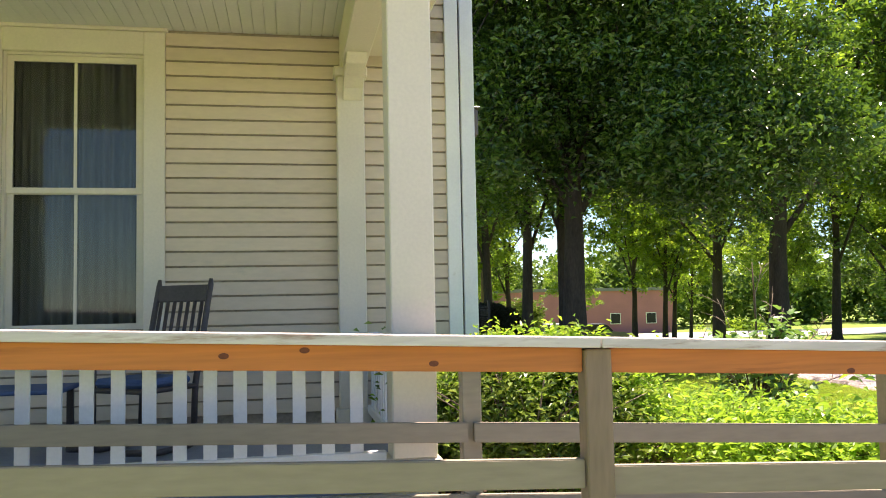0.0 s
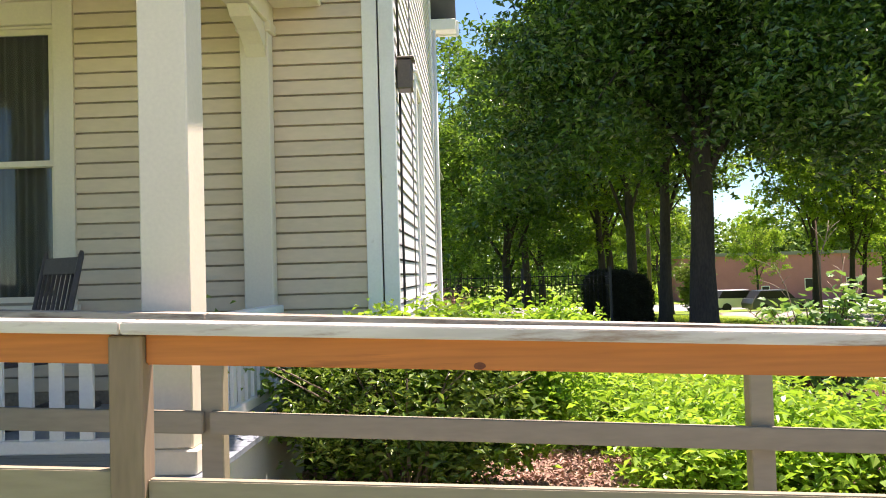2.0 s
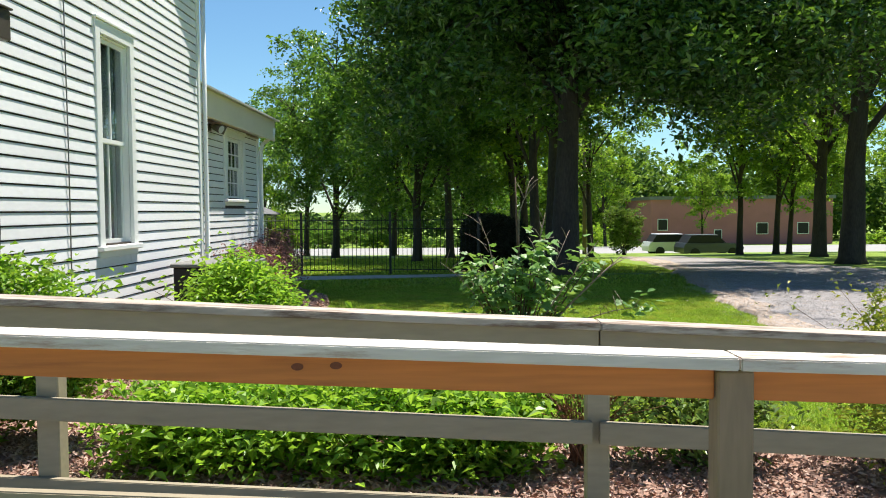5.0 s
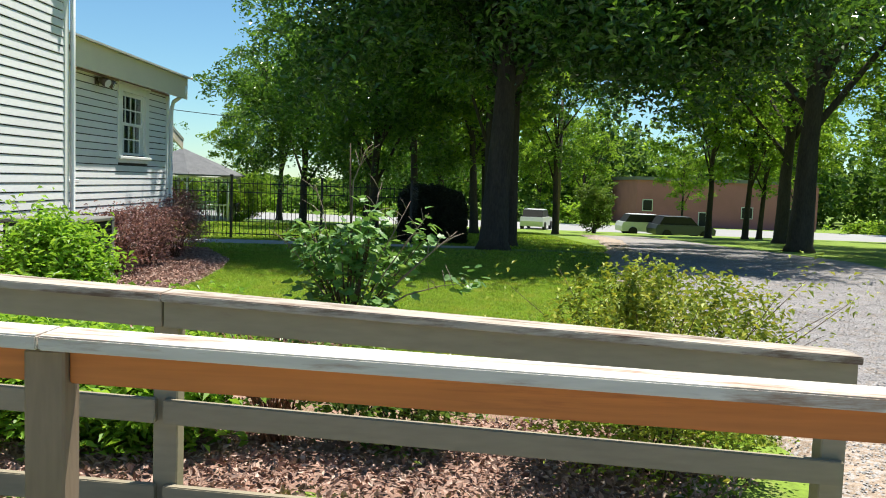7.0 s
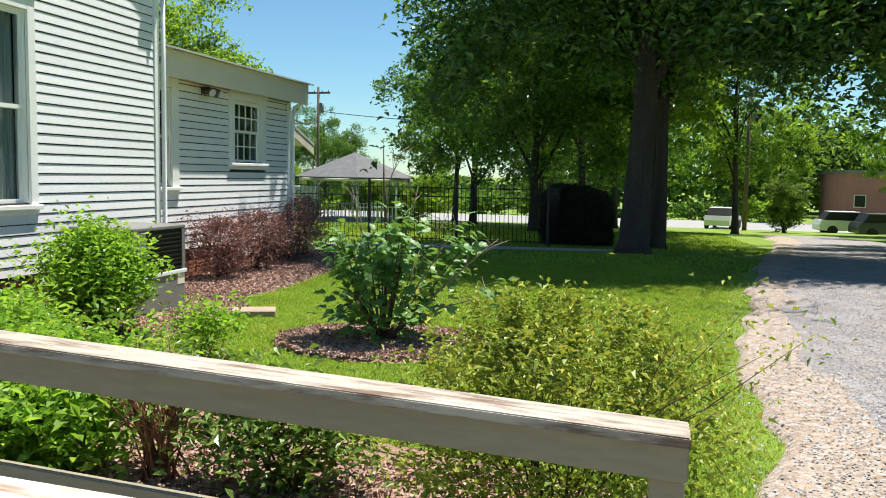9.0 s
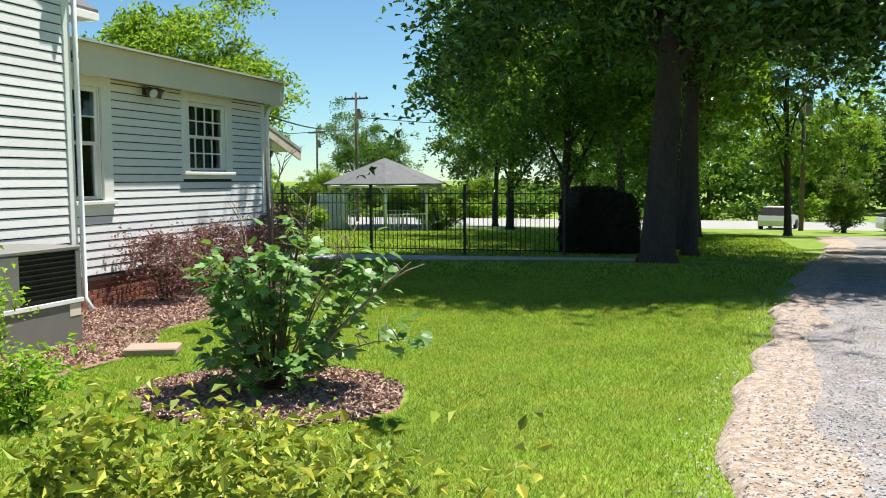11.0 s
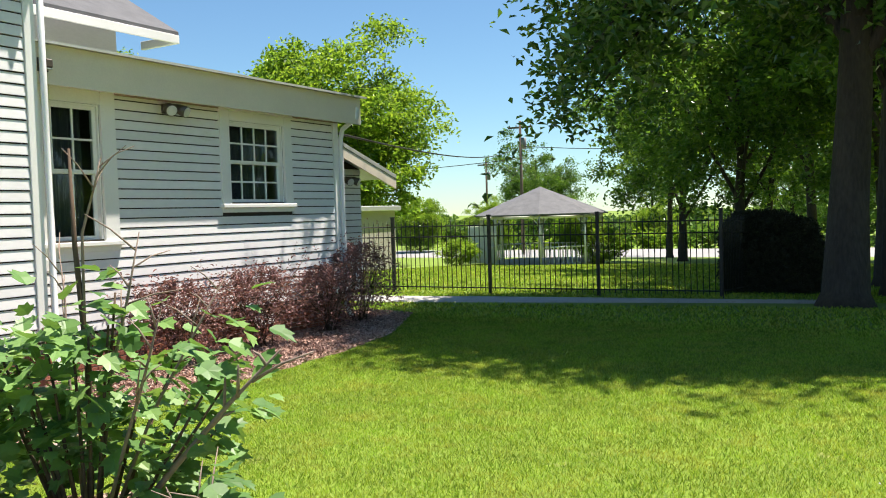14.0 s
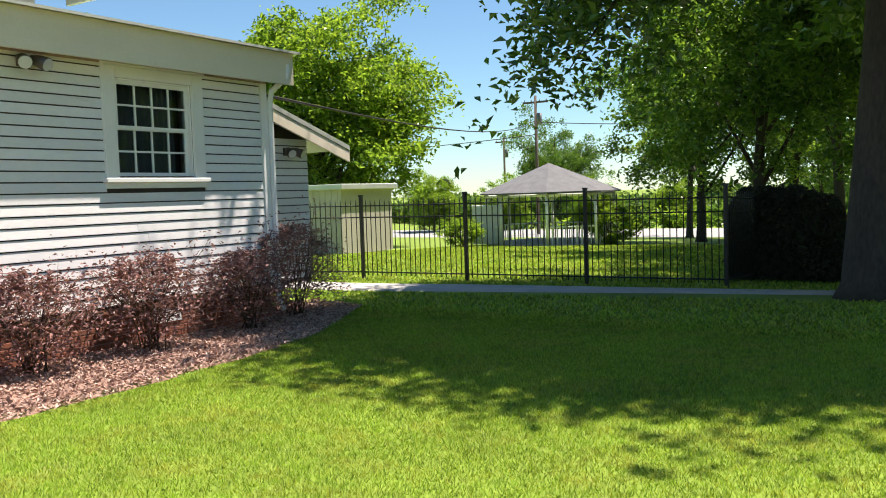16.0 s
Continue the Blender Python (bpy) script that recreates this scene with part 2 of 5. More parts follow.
# brick red turned pinkish for haze and lifted to offset its shaded face
M["brick_far"] = shade("far red brick tinted for haze", (0.43, 0.17, 0.185), 0.9, 0.14, 0.5, 8, 0.2)
M["asphalt"] = shade("pale worn asphalt", (0.28, 0.275, 0.27), 0.9, 0.1, 0.3, 10, 0.2)
M["car_white"] = shade("white car paint", (0.7, 0.7, 0.7), 0.3, 0.03, 3, 30, 0.0, spec=0.6)
M["car_dark"] = shade("dark car paint", (0.05, 0.055, 0.06), 0.3, 0.05, 3, 30, 0.0, spec=0.6)
M["black"] = shade("black rubber", (0.02, 0.02, 0.02), 0.8, 0.1, 8, 60, 0.1)
M["beige_panel"] = shade("beige shed siding", (0.42, 0.39, 0.335), 0.7, 0.07, 1.5, 30, 0.1)
M["pale_curtain"] = shade("pale grey curtain", (0.52, 0.53, 0.52), 0.9, 0.15, 3, 40, 0.1, stretch=(3, 3, 0.1))
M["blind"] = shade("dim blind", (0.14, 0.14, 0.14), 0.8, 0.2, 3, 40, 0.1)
M["tan_stone"] = shade("tan paving stone", (0.34, 0.25, 0.19), 0.85, 0.15, 5, 60, 0.3)
M["far_leaf"] = shade("far wood foliage", (0.07, 0.15, 0.03), 0.6, 0.3, 0.06, 1.5, 0.0, leaf=0.4, island=0.35, hue=(0.16, 0.25, 0.05), spec=0.2)
M["pole_wood"] = shade("utility pole wood", (0.12, 0.09, 0.07), 0.9, 0.2, 3, 40, 0.3)


# ---- mesh helpers ----


def box(bm, x0, x1, y0, y1, z0, z1, bev=0.0, m=None):
    vs = [bm.verts.new(Vector((x, y, z)) if m is None else m @ Vector((x, y, z))) for z in (z0, z1) for y in (y0, y1) for x in (x0, x1)]
    fs = [bm.faces.new([vs[i] for i in f]) for f in ((0, 2, 3, 1), (4, 5, 7, 6), (0, 1, 5, 4), (2, 6, 7, 3), (0, 4, 6, 2), (1, 3, 7, 5))]
    if bev:
        es = list({e for f in fs for e in f.edges})
        bmesh.ops.bevel(bm, geom=es, offset=bev, segments=1, affect="EDGES")
    return bm


def boxes(*args, bev=0.0):
    bm = bmesh.new()
    for a in args:
        box(bm, *a, bev=bev)
    return bm


def tube(bm, pts, radii, sides=8, caps=True):
    """A tapered tube along points."""
    pts = [Vector(p) for p in pts]
    rings, side = [], None
    for i, p in enumerate(pts):
        d = (pts[min(i + 1, len(pts) - 1)] - pts[max(i - 1, 0)]).normalized()
        if side is None:
            side = d.orthogonal().normalized()
        side = (side - d * side.dot(d)).normalized()
        up = d.cross(side)
        rings.append([bm.verts.new(p + (side * math.cos(a) + up * math.sin(a)) * radii[i]) for a in [2 * math.pi * k / sides for k in range(sides)]])
    for a, b in zip(rings, rings[1:]):
        for k in range(sides):
            f = bm.faces.new((a[k], a[(k + 1) % sides], b[(k + 1) % sides], b[k]))
            f.smooth = True
    if caps:
        bm.faces.new(rings[0][::-1])
        bm.faces.new(rings[-1])
    return bm


def prism(bm, profile, a, b, axis="x"):
    """A profile of two coordinates, run from a to b along an axis."""
    def at(u, v, w):
        return {"x": (w, u, v), "y": (u, w, v), "z": (u, v, w)}[axis]
    lo, hi = [bm.verts.new(at(u, v, a)) for u, v in profile], [bm.verts.new(at(u, v, b)) for u, v in profile]
    n = len(profile)
    bm.faces.new(lo[::-1])
    bm.faces.new(hi)
    for k in range(n):
        bm.faces.new((lo[k], lo[(k + 1) % n], hi[(k + 1) % n], hi[k]))
    bmesh.ops.recalc_face_normals(bm, faces=bm.faces)
    return bm


def mesh_of(name, bm, material):
    me = bpy.data.meshes.new(name)
    bm.to_mesh(me)
    bm.free()
    me.materials.append(material)
    return me


def part(name, bm, material, parent=None, label=""):
    me = bm if isinstance(bm, bpy.types.Mesh) else mesh_of(name, bm, material)
    ob = new(name, me)
    if parent is not None:
        ob.parent = parent
    if label:
        tagged(ob, label)
    return ob


def thing(name, label, category, at=(0, 0, 0), group=""):
    e = new(name)
    e.empty_display_size = 0.1
    e.location = at
    return tagged(e, label, category, group)


def structure(name, bm, material, label="", category=""):
    return tagged(part(name, bm, material), label, category, "", "structure")


def raw_mesh(name, verts, faces, material, smooth=False):
    """A mesh from an array of vertices and one of equal-sided faces."""
    verts, faces = np.asarray(verts, np.float32), np.asarray(faces, np.int32)
    me = bpy.data.meshes.new(name)
    me.vertices.add(len(verts))
    me.vertices.foreach_set("co", verts.ravel())
    me.loops.add(faces.size)
    me.loops.foreach_set("vertex_index", faces.ravel())
    me.polygons.add(len(faces))
    me.polygons.foreach_set("loop_start", np.arange(0, faces.size, faces.shape[1], dtype=np.int32))
    me.polygons.foreach_set("use_smooth", np.full(len(faces), smooth))
    me.materials.append(material)
    me.update(calc_edges=True)
    return me


def ground_z(x, y):
    ys = np.array([-400, 4, 14, 22, 40, 60, 95, 125, 3000.0])
    zs = np.array([0.16, 0.16, 0.03, 0.0, -0.65, -1.5, -3.0, -3.4, -3.4])
    return np.interp(y, ys, zs)


def unit(v):
    return v / np.maximum(np.linalg.norm(v, axis=1, keepdims=True), 1e-9)


def leaf_mesh(name, centres, size, material, seed, flat=0.45, aspect=0.55, normals=None, fold=0.18):
    """Leaves as folded diamonds of six corners round the centres; flat: how much they lie level."""
    r = rng(seed)
    n = len(centres)
    up = unit(r.normal(size=(n, 3)) + np.array([0, 0, 1.0]) * flat * 3)
    if normals is not None:
        up = unit(up + normals)
    along = r.normal(size=(n, 3))
    along = unit(along - up * (along * up).sum(1, keepdims=True))
    side = np.cross(up, along)
    s = (size * r.uniform(0.6, 1.3, n))[:, None]
    a, b = along * s, side * s * aspect
    c = centres
    lift = up * s * fold
    v = np.stack([c - a * 0.5, c - a * 0.05 + b * 0.5 + lift, c + a * 0.5 - lift * 0.6, c - a * 0.05 - b * 0.5 + lift], 1).reshape(-1, 3)
    return raw_mesh(name, v, np.arange(4 * n).reshape(n, 4), material)


# ---- ground ----
def grid_sheet(name, xs, ys, lift, material, label, category, seed=0, bumpy=0.0):
    X, Y = np.meshgrid(xs, ys)
    Z = ground_z(X, Y) + lift
    if bumpy:
        Z = Z + rng(seed).normal(0, bumpy, Z.shape)
    v = np.stack([X, Y, Z], -1).reshape(-1, 3)
    w, h = len(xs), len(ys)
    i = (np.arange(h - 1)[:, None] * w + np.arange(w - 1)).ravel()
    f = np.stack([i, i + 1, i + w + 1, i + w], 1)
    return tagged(new(name, raw_mesh(name, v, f, material, True)), label, category, "", "structure")


def spread(*spans):
    return np.unique(np.concatenate([np.linspace(a, b, n) for a, b, n in spans]))


grid_sheet("ground", spread((-1500, -60, 8), (-60, -12, 12), (-12, 14, 60), (14, 80, 14), (80, 1500, 8)),
           spread((-600, -20, 6), (-20, 4, 13), (4, 14, 41), (14, 22, 33), (22, 40, 37), (40, 60, 21), (60, 95, 15), (95, 125, 7), (125, 3000, 10)), 0.0, M["grass_ground"],
           "green lawn with patches of dry thatch", "lawn")


def blob_sheet(name, ring, lift, material, label, category, seed, jitter=0.05, steps=5, crown=0.0):
    """A patch of ground inside a ring of corners, with an uneven edge."""
    r = rng(seed)
    pts = []
    n = len(ring)
    for k in range(n):
        a, b = np.array(ring[k]), np.array(ring[(k + 1) % n])
        m = max(2, int(np.linalg.norm(b - a) / 0.22))
        m = min(m, 60)
        for s in range(m):
            pts.append(a + (b - a) * s / m + r.normal(0, jitter, 2))
    pts = np.array(pts)
    mid = pts.mean(0)
    bm = bmesh.new()
    rings = []
    for s in range(steps):
        q = mid + (pts - mid) * (1 - s / steps)
        h = ground_z(q[:, 0], q[:, 1]) + lift * min(1, s * 1.0) + crown * (s / steps) - (0.01 if s == 0 else 0)
        rings.append([bm.verts.new((p[0], p[1], z + (r.normal(0, 0.006) if s else 0))) for p, z in zip(q, h)])
    for a, b in zip(rings, rings[1:]):
        for k in range(len(a)):
            f = bm.faces.new((a[k], a[(k + 1) % len(a)], b[(k + 1) % len(a)], b[k]))
            f.smooth = True
    c = bm.verts.new((mid[0], mid[1], float(ground_z(mid[0], mid[1])) + lift + crown))
    for k in range(len(rings[-1])):
        bm.faces.new((rings[-1][k], rings[-1][(k + 1) % len(rings[-1])], c))
    return structure(name, bm, material, label, category)


def strip_sheet(name, left, right, lift, material, label, category, seed, jitter=0.06, cols=10):
    """A band of ground between two lines of corners."""
    r = rng(seed)
    L, R = np.array(left, float), np.array(right, float)
    t = np.arange(len(L))
    u = np.linspace(0, len(L) - 1, 30 * (len(L) - 1))
    ker = np.hanning(13) / np.hanning(13).sum()
    sway = np.stack([np.convolve(r.normal(0, jitter * 2.2, len(u) + 12), ker, "valid") for _ in range(2)], 1)
    Lx = np.stack([np.interp(u, t, L[:, k]) for k in (0, 1)], 1)
    Rx = np.stack([np.interp(u, t, R[:, k]) for k in (0, 1)], 1)
    Lx[:, 0] += sway[:, 0]
    Rx[:, 0] += sway[:, 1]
    s = np.linspace(0, 1, cols)[None, :, None]
    P = Lx[:, None] * (1 - s) + Rx[:, None] * s
    edge = np.minimum(np.arange(cols), np.arange(cols)[::-1])[None, :]
    Z = ground_z(P[..., 0], P[..., 1]) + np.where(edge == 0, -0.012, lift)
    v = np.concatenate([P, Z[..., None]], -1).reshape(-1, 3)
    w, h = cols, len(u)
    i = (np.arange(h - 1)[:, None] * w + np.arange(w - 1)).ravel()
    f = np.stack([i, i + 1, i + w + 1, i + w], 1)
    return tagged(new(name, raw_mesh(name, v, f, material, True)), label, category, "", "structure")


DRIVE_L = [(-16, -6.0), (-4, 0.9), (1.5, 1.6), (3.1, 2.2), (3.7, 5.9), (3.85, 9.0), (4.3, 13.7), (4.7, 17.0), (5.6, 22), (6.6, 28), (7.4, 34), (8.0, 44)]
DRIVE_R = [(-16, -14), (-4, -9), (4, -8), (9, -4), (11.0, 3.0), (11.5, 9.0), (11.8, 14.0), (12.0, 18), (12.2, 22), (12.0, 28), (11.8, 34), (11.6, 44)]
strip_sheet("verge", [(x - 0.12 - 0.08 * math.sin(2.1 * y), y) for x, y in DRIVE_L], [(x + 0.75 + 0.2 * math.sin(1.3 * y), y) for x, y in DRIVE_L], 0.056, M["dirt"], "dry brown dirt verge along the gravel", "verge", 5, 0.1)
strip_sheet("road", DRIVE_L, DRIVE_R, 0.045, M["gravel"], "pale grey gravel driveway with worn tracks", "driveway", 6, 0.09, 14)
strip_sheet("pavement", [(-9.2, 20.6), (-5.5, 20.7), (0, 22.0), (2.6, 22.7)], [(-9.2, 21.7), (-6.2, 21.75), (0, 22.8), (2.6, 23.35)], 0.03, M["concrete"], "narrow concrete path along the iron fence", "path", 7, 0.01)
# far car park and street
far = bmesh.new()
box(far, -60, 95, 58, 78, -4.4, -1.75)
structure("car_park", far, M["asphalt"], "pale sunlit asphalt car park", "car park")

# mulch beds
blob_sheet("mulch_bed", [(-4.9, 4.0), (-1.0, 3.9), (2.6, 4.0), (3.2, 4.7), (3.0, 5.5), (1.8, 5.65), (0.7, 5.5), (-0.5, 6.2), (-1.2, 6.7), (-1.9, 7.9), (-1.9, 10.6), (-2.5, 11.5), (-4.4, 11.6), (-4.0, 7.0)], 0.02, M["mulch_ground"], "red-brown bark mulch bed beside the ramp", "mulch bed", 11)
blob_sheet("mulch_bed", [(-4.9, 11.2), (-2.5, 11.3), (-2.5, 12.8), (-2.7, 15.0), (-3.0, 16.6), (-4.1, 18.9), (-5.5, 19.4), (-5.2, 17.0)], 0.02, M["mulch_ground"], "red-brown bark mulch bed along the house", "mulch bed", 12)
ring = [(0.28 + 1.12 * math.cos(a), 9.15 + 0.98 * math.sin(a)) for a in [k * math.pi / 6 for k in range(12)]]
blob_sheet("mulch_bed", ring, 0.02, M["mulch_ground"], "round bark mulch ring under the fig bush", "mulch bed", 13, 0.04, crown=0.05)


def inside(pts, ring):
    """Which points lie within a ring of corners."""
    ok = np.zeros(len(pts), bool)
    j = len(ring) - 1
    for i in range(len(ring)):
        (xi, yi), (xj, yj) = ring[i], ring[j]
        hit = ((yi > pts[:, 1]) != (yj > pts[:, 1])) & (pts[:, 0] < (xj - xi) * (pts[:, 1] - yi) / (yj - yi + 1e-12) + xi)
        ok ^= hit
        j = i
    return ok


# ---- the house ----
Y0, Y1, XS, XA = 6.14, 11.9, -4.06, -4.565
BOARD = 0.117


def wall_box(name, outline, openings, place, label, thick=0.16, material=None):
    """A wall in local x (along) and z, outer face at local y 0, with openings cut through; place sets it in the world."""
    a0, a1, z0, z1 = outline
    us = sorted({a0, a1, *[o[0] for o in openings], *[o[1] for o in openings]})
    vs = sorted({z0, z1, *[o[2] for o in openings], *[o[3] for o in openings]})
    bm = bmesh.new()
    for u0, u1 in zip(us, us[1:]):
        for v0, v1 in zip(vs, vs[1:]):
            if not any(o[0] <= (u0 + u1) / 2 <= o[1] and o[2] <= (v0 + v1) / 2 <= o[3] for o in openings):
                box(bm, u0, u1, 0, thick, v0, v1)
    bmesh.ops.remove_doubles(bm, verts=bm.verts, dist=1e-4)
    ob = structure(name, bm, material, label, "wall")
    ob.matrix_basis = place
    return ob


CLAPS = {}


def clapboards(wall, outline, openings, material, first=0.0):
    """Overlapping boards on a wall, each one an object."""
    a0, a1, z0, z1 = outline
    z = z0 + first
    r = random.Random(int(a0 * 100) + len(openings))
    while z < z1 - 0.03:
        spans = [(a0, a1)]
        for o in openings:
            if o[2] - BOARD * 0.55 < z < o[3] - BOARD * 0.4:
                nxt = []
                for s0, s1 in spans:
                    if o[0] > s0:
                        nxt.append((s0, min(s1, o[0])))
                    if o[1] < s1:
                        nxt.append((max(s0, o[1]), s1))
                    if o[1] <= s0 or o[0] >= s1:
                        pass
                spans = [s for s in nxt if s[1] - s[0] > 0.02]
        for s0, s1 in spans:
            cuts = [s0]
            while s1 - cuts[-1] > 4.4:
                cuts.append(cuts[-1] + r.uniform(2.2, 3.6))
            cuts.append(s1)
            for c0, c1 in zip(cuts, cuts[1:]):
                key = (round(c1 - c0, 3), material.name)
                if key not in CLAPS:
                    bm = bmesh.new()
                    h = BOARD
                    prism(bm, [(-0.001, 0.017), (-0.025, 0.015), (-0.025, 0.024), (-0.0165, h), (-0.001, h)], 0.0015, c1 - c0 - 0.0015, "x")
                    CLAPS[key] = mesh_of("clapboard", bm, material)
                ob = new("clapboard", CLAPS[key])
                ob.parent = wall
                ob.location = (c0, r.uniform(-0.0015, 0), z)
        z += BOARD


FRONT = Matrix.Translation((0, Y0, 0))
SIDE = pose(XS, 0, 0, 0, 0, 90)
SIDE_A = pose(XA, 0, 0, 0, 0, 90)
o_porch = (-7.71, -6.67, 1.5, 3.66)
o_side = (8.54, 9.32, 1.42, 3.6)
o_2, o_3 = (12.40, 13.05, 1.58, 3.13), (15.10, 16.21, 2.0, 3.12)
# walls behind clapboards carry the painted joint shade
wall_front = wall_box("wall_front", (-11.5, XS - 0.16, 0.62, 6.0), [o_porch], FRONT, "cream clapboard front wall under the porch", material=M["joint_shade_front"])
wall_side = wall_box("wall_side", (Y0, Y1, 0.55, 6.0), [o_side], SIDE, "sunlit white clapboard side wall of the main house", material=M["joint_shade"])
wall_annex = wall_box("wall_annex", (Y1, 17.5, 0.5, 3.6), [o_2, o_3], SIDE_A, "white clapboard wall of the rear annex", material=M["joint_shade"])
wall_back = wall_box("wall_back", (-11.5, XS, 0.5, 6.0), [], Matrix.Translation((0, Y1 - 0.16, 0)), "plain back wall of the main house", material=M["cream"])
structure("wall_annex_end", boxes((-11.5, XA - 0.16, 17.36, 17.5, 0.5, 3.6)), M["trim"], "white end wall of the rear annex", "wall")
structure("wall_far_side", boxes((-11.66, -11.5, Y0, 17.5, 0.5, 6.0)), M["cream"], "plain far side wall of the house", "wall")
structure("wall_partition", boxes((-11.4, XS - 0.3, Y0 + 1.6, Y0 + 1.7, 0.6, 5.9), (XS - 1.7, XS - 1.6, Y0 + 0.3, Y1 - 0.3, 0.6, 5.9), (XA - 1.6, XA - 1.5, Y1 + 0.1, 17.3, 0.5, 3.5)), M["dark_room"], "inner walls coloured dark for indoor shade behind the panes", "wall")
structure("floor_inside", boxes((-11.4, XS - 0.17, Y0 + 0.17, Y1 - 0.2, 0.62, 0.75), (-11.4, XA - 0.17, Y1 + 0.01, 17.3, 0.52, 0.65)), M["dark_room"], "indoor floor coloured dark for indoor shade", "floor")
structure("ceiling_inside", boxes((-11.4, XS - 0.17, Y0 + 0.17, Y1 - 0.2, 5.8, 5.9)), M["dark_room"], "indoor ceiling coloured dark for indoor shade", "ceiling")


def window(name, place, a0, a1, z0, z1, cols, rows_top, rows_low, label, casing=0.12, head=0.13, curtain="curtain", paint="trim", deep=0.22):
    """A double-hung window in an opening: local x along the wall, y inwards."""
    e = new(name)
    e.empty_display_size = 0.1
    e.matrix_basis = place @ Matrix.Translation((a0, 0, z0))
    tagged(e, label, "window", "", "structure")
    w, h = a1 - a0, z1 - z0
    t = -0.042
    part("casing", boxes((-casing, 0, t, 0.0, -0.02, h + head), bev=0.004), M[paint], e)
    part("casing", boxes((w, w + casing, t, 0.0, -0.02, h + head), bev=0.004), M[paint], e)
    part("casing", boxes((0.001, w - 0.001, t, 0.0, h, h + head), bev=0.004), M[paint], e)
    part("head_cap", boxes((-casing - 0.02, w + casing + 0.02, t - 0.02, 0.0, h + head + 0.001, h + head + 0.03), bev=0.005), M[paint], e)
    part("sill", boxes((-casing - 0.03, w + casing + 0.03, -0.085, 0.09, -0.075, -0.021), bev=0.008), M[paint], e)
    part("apron", boxes((-casing, w + casing, -0.036, 0.0, -0.14, -0.076), bev=0.004), M[paint], e)
    part("jamb", boxes((0.001, 0.022, 0.0, 0.14, 0.0, h), (w - 0.022, w - 0.001, 0.0, 0.14, 0.0, h), (0.022, w - 0.022, 0.0, 0.14, h - 0.02, h - 0.001)), M[paint], e)
    mid = h * 0.5
    for nm, v0, v1, d, rows in (("upper_sash", mid - 0.02, h - 0.02, 0.03, rows_top), ("lower_sash", 0.0, mid + 0.02, 0.06, rows_low)):
        s = 0.045
        sash = part(nm, boxes((0.022, 0.022 + s, d, d + 0.03, v0, v1), (w - 0.022 - s, w - 0.022, d, d + 0.03, v0, v1), (0.022 + s, w - 0.022 - s, d, d + 0.03, v0, v0 + s), (0.022 + s, w - 0.022 - s, d, d + 0.03, v1 - s, v1)), M[paint], e)
        i0, i1, k0, k1 = 0.022 + s, w - 0.022 - s, v0 + s, v1 - s
        for c in range(1, cols):
            x = i0 + (i1 - i0) * c / cols
            part("muntin", boxes((x - 0.011, x + 0.011, d + 0.003, d + 0.027, k0, k1)), M[paint], sash)
        for q in range(1, rows):
            z = k0 + (k1 - k0) * q / rows
            part("muntin", boxes((i0, i1, d + 0.004, d + 0.026, z - 0.011, z + 0.011)), M[paint], sash)
        for c in range(cols):
            for q in range(rows):
                x0, x1 = i0 + (i1 - i0) * c / cols, i0 + (i1 - i0) * (c + 1) / cols
                b0, b1 = k0 + (k1 - k0) * q / rows, k0 + (k1 - k0) * (q + 1) / rows
                part("pane", boxes((x0, x1, d + 0.013, d + 0.017, b0, b1)), M["glass"], sash).visible_shadow = False
    if curtain:
        bm = bmesh.new()
        n = 90
        lo = [bm.verts.new((0.03 + (w - 0.06) * k / n, deep + 0.03 * math.sin(k * 0.9) + 0.015 * math.sin(k * 0.37), 0.0)) for k in range(n + 1)]
        hi = [bm.verts.new((v.co.x + 0.004 * math.sin(v.co.x * 30), v.co.y, h + 0.05)) for v in lo]
        for k in range(n):
            bm.faces.new((lo[k], lo[k + 1], hi[k + 1], hi[k])).smooth = True
        part("curtain", bm, M[curtain], e, "drawn curtain in soft folds")
    return e


window("window_1", FRONT, *o_porch, 2, 1, 1, "tall porch window with cream casing and drawn curtain", casing=0.16, head=0.18, paint="cream")
window("window_2", SIDE, *o_side, 2, 1, 1, "tall narrow white double-hung side window", curtain="pale_curtain", deep=0.16)
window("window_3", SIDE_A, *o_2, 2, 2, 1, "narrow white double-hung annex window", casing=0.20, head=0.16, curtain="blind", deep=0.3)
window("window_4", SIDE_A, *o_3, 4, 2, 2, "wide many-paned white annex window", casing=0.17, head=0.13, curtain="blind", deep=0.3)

hole = lambda o, c=0.12, s=0.14, h=0.13: (o[0] - c, o[1] + c, o[2] - s, o[3] + h)
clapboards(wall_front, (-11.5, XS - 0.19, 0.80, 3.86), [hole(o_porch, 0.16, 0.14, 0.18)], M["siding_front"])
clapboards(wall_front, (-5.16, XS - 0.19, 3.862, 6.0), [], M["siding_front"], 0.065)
clapboards(wall_side, (Y0 + 0.037, Y1 - 0.09, 0.58, 5.9), [hole(o_side)], M["siding_side"])
clapboards(wall_annex, (Y1 + 0.01, 17.40, 0.52, 3.26), [hole(o_2, 0.20, 0.14, 0.16), hole(o_3, 0.17)], M["siding_side"])

# trim boards of the house corners
structure("trim", boxes((XS - 0.20, XS - 0.085, Y0 - 0.045, Y0 - 0.001, 0.62, 6.0), bev=0.004), M["trim"], "pale blue-white corner board", "corner board")
structure("trim", boxes((XS - 0.072, XS + 0.044, Y0 - 0.05, Y0 - 0.001, 0.58, 6.0), bev=0.006), M["gutter"], "pale blue-white metal strip beside the corner board", "corner board")
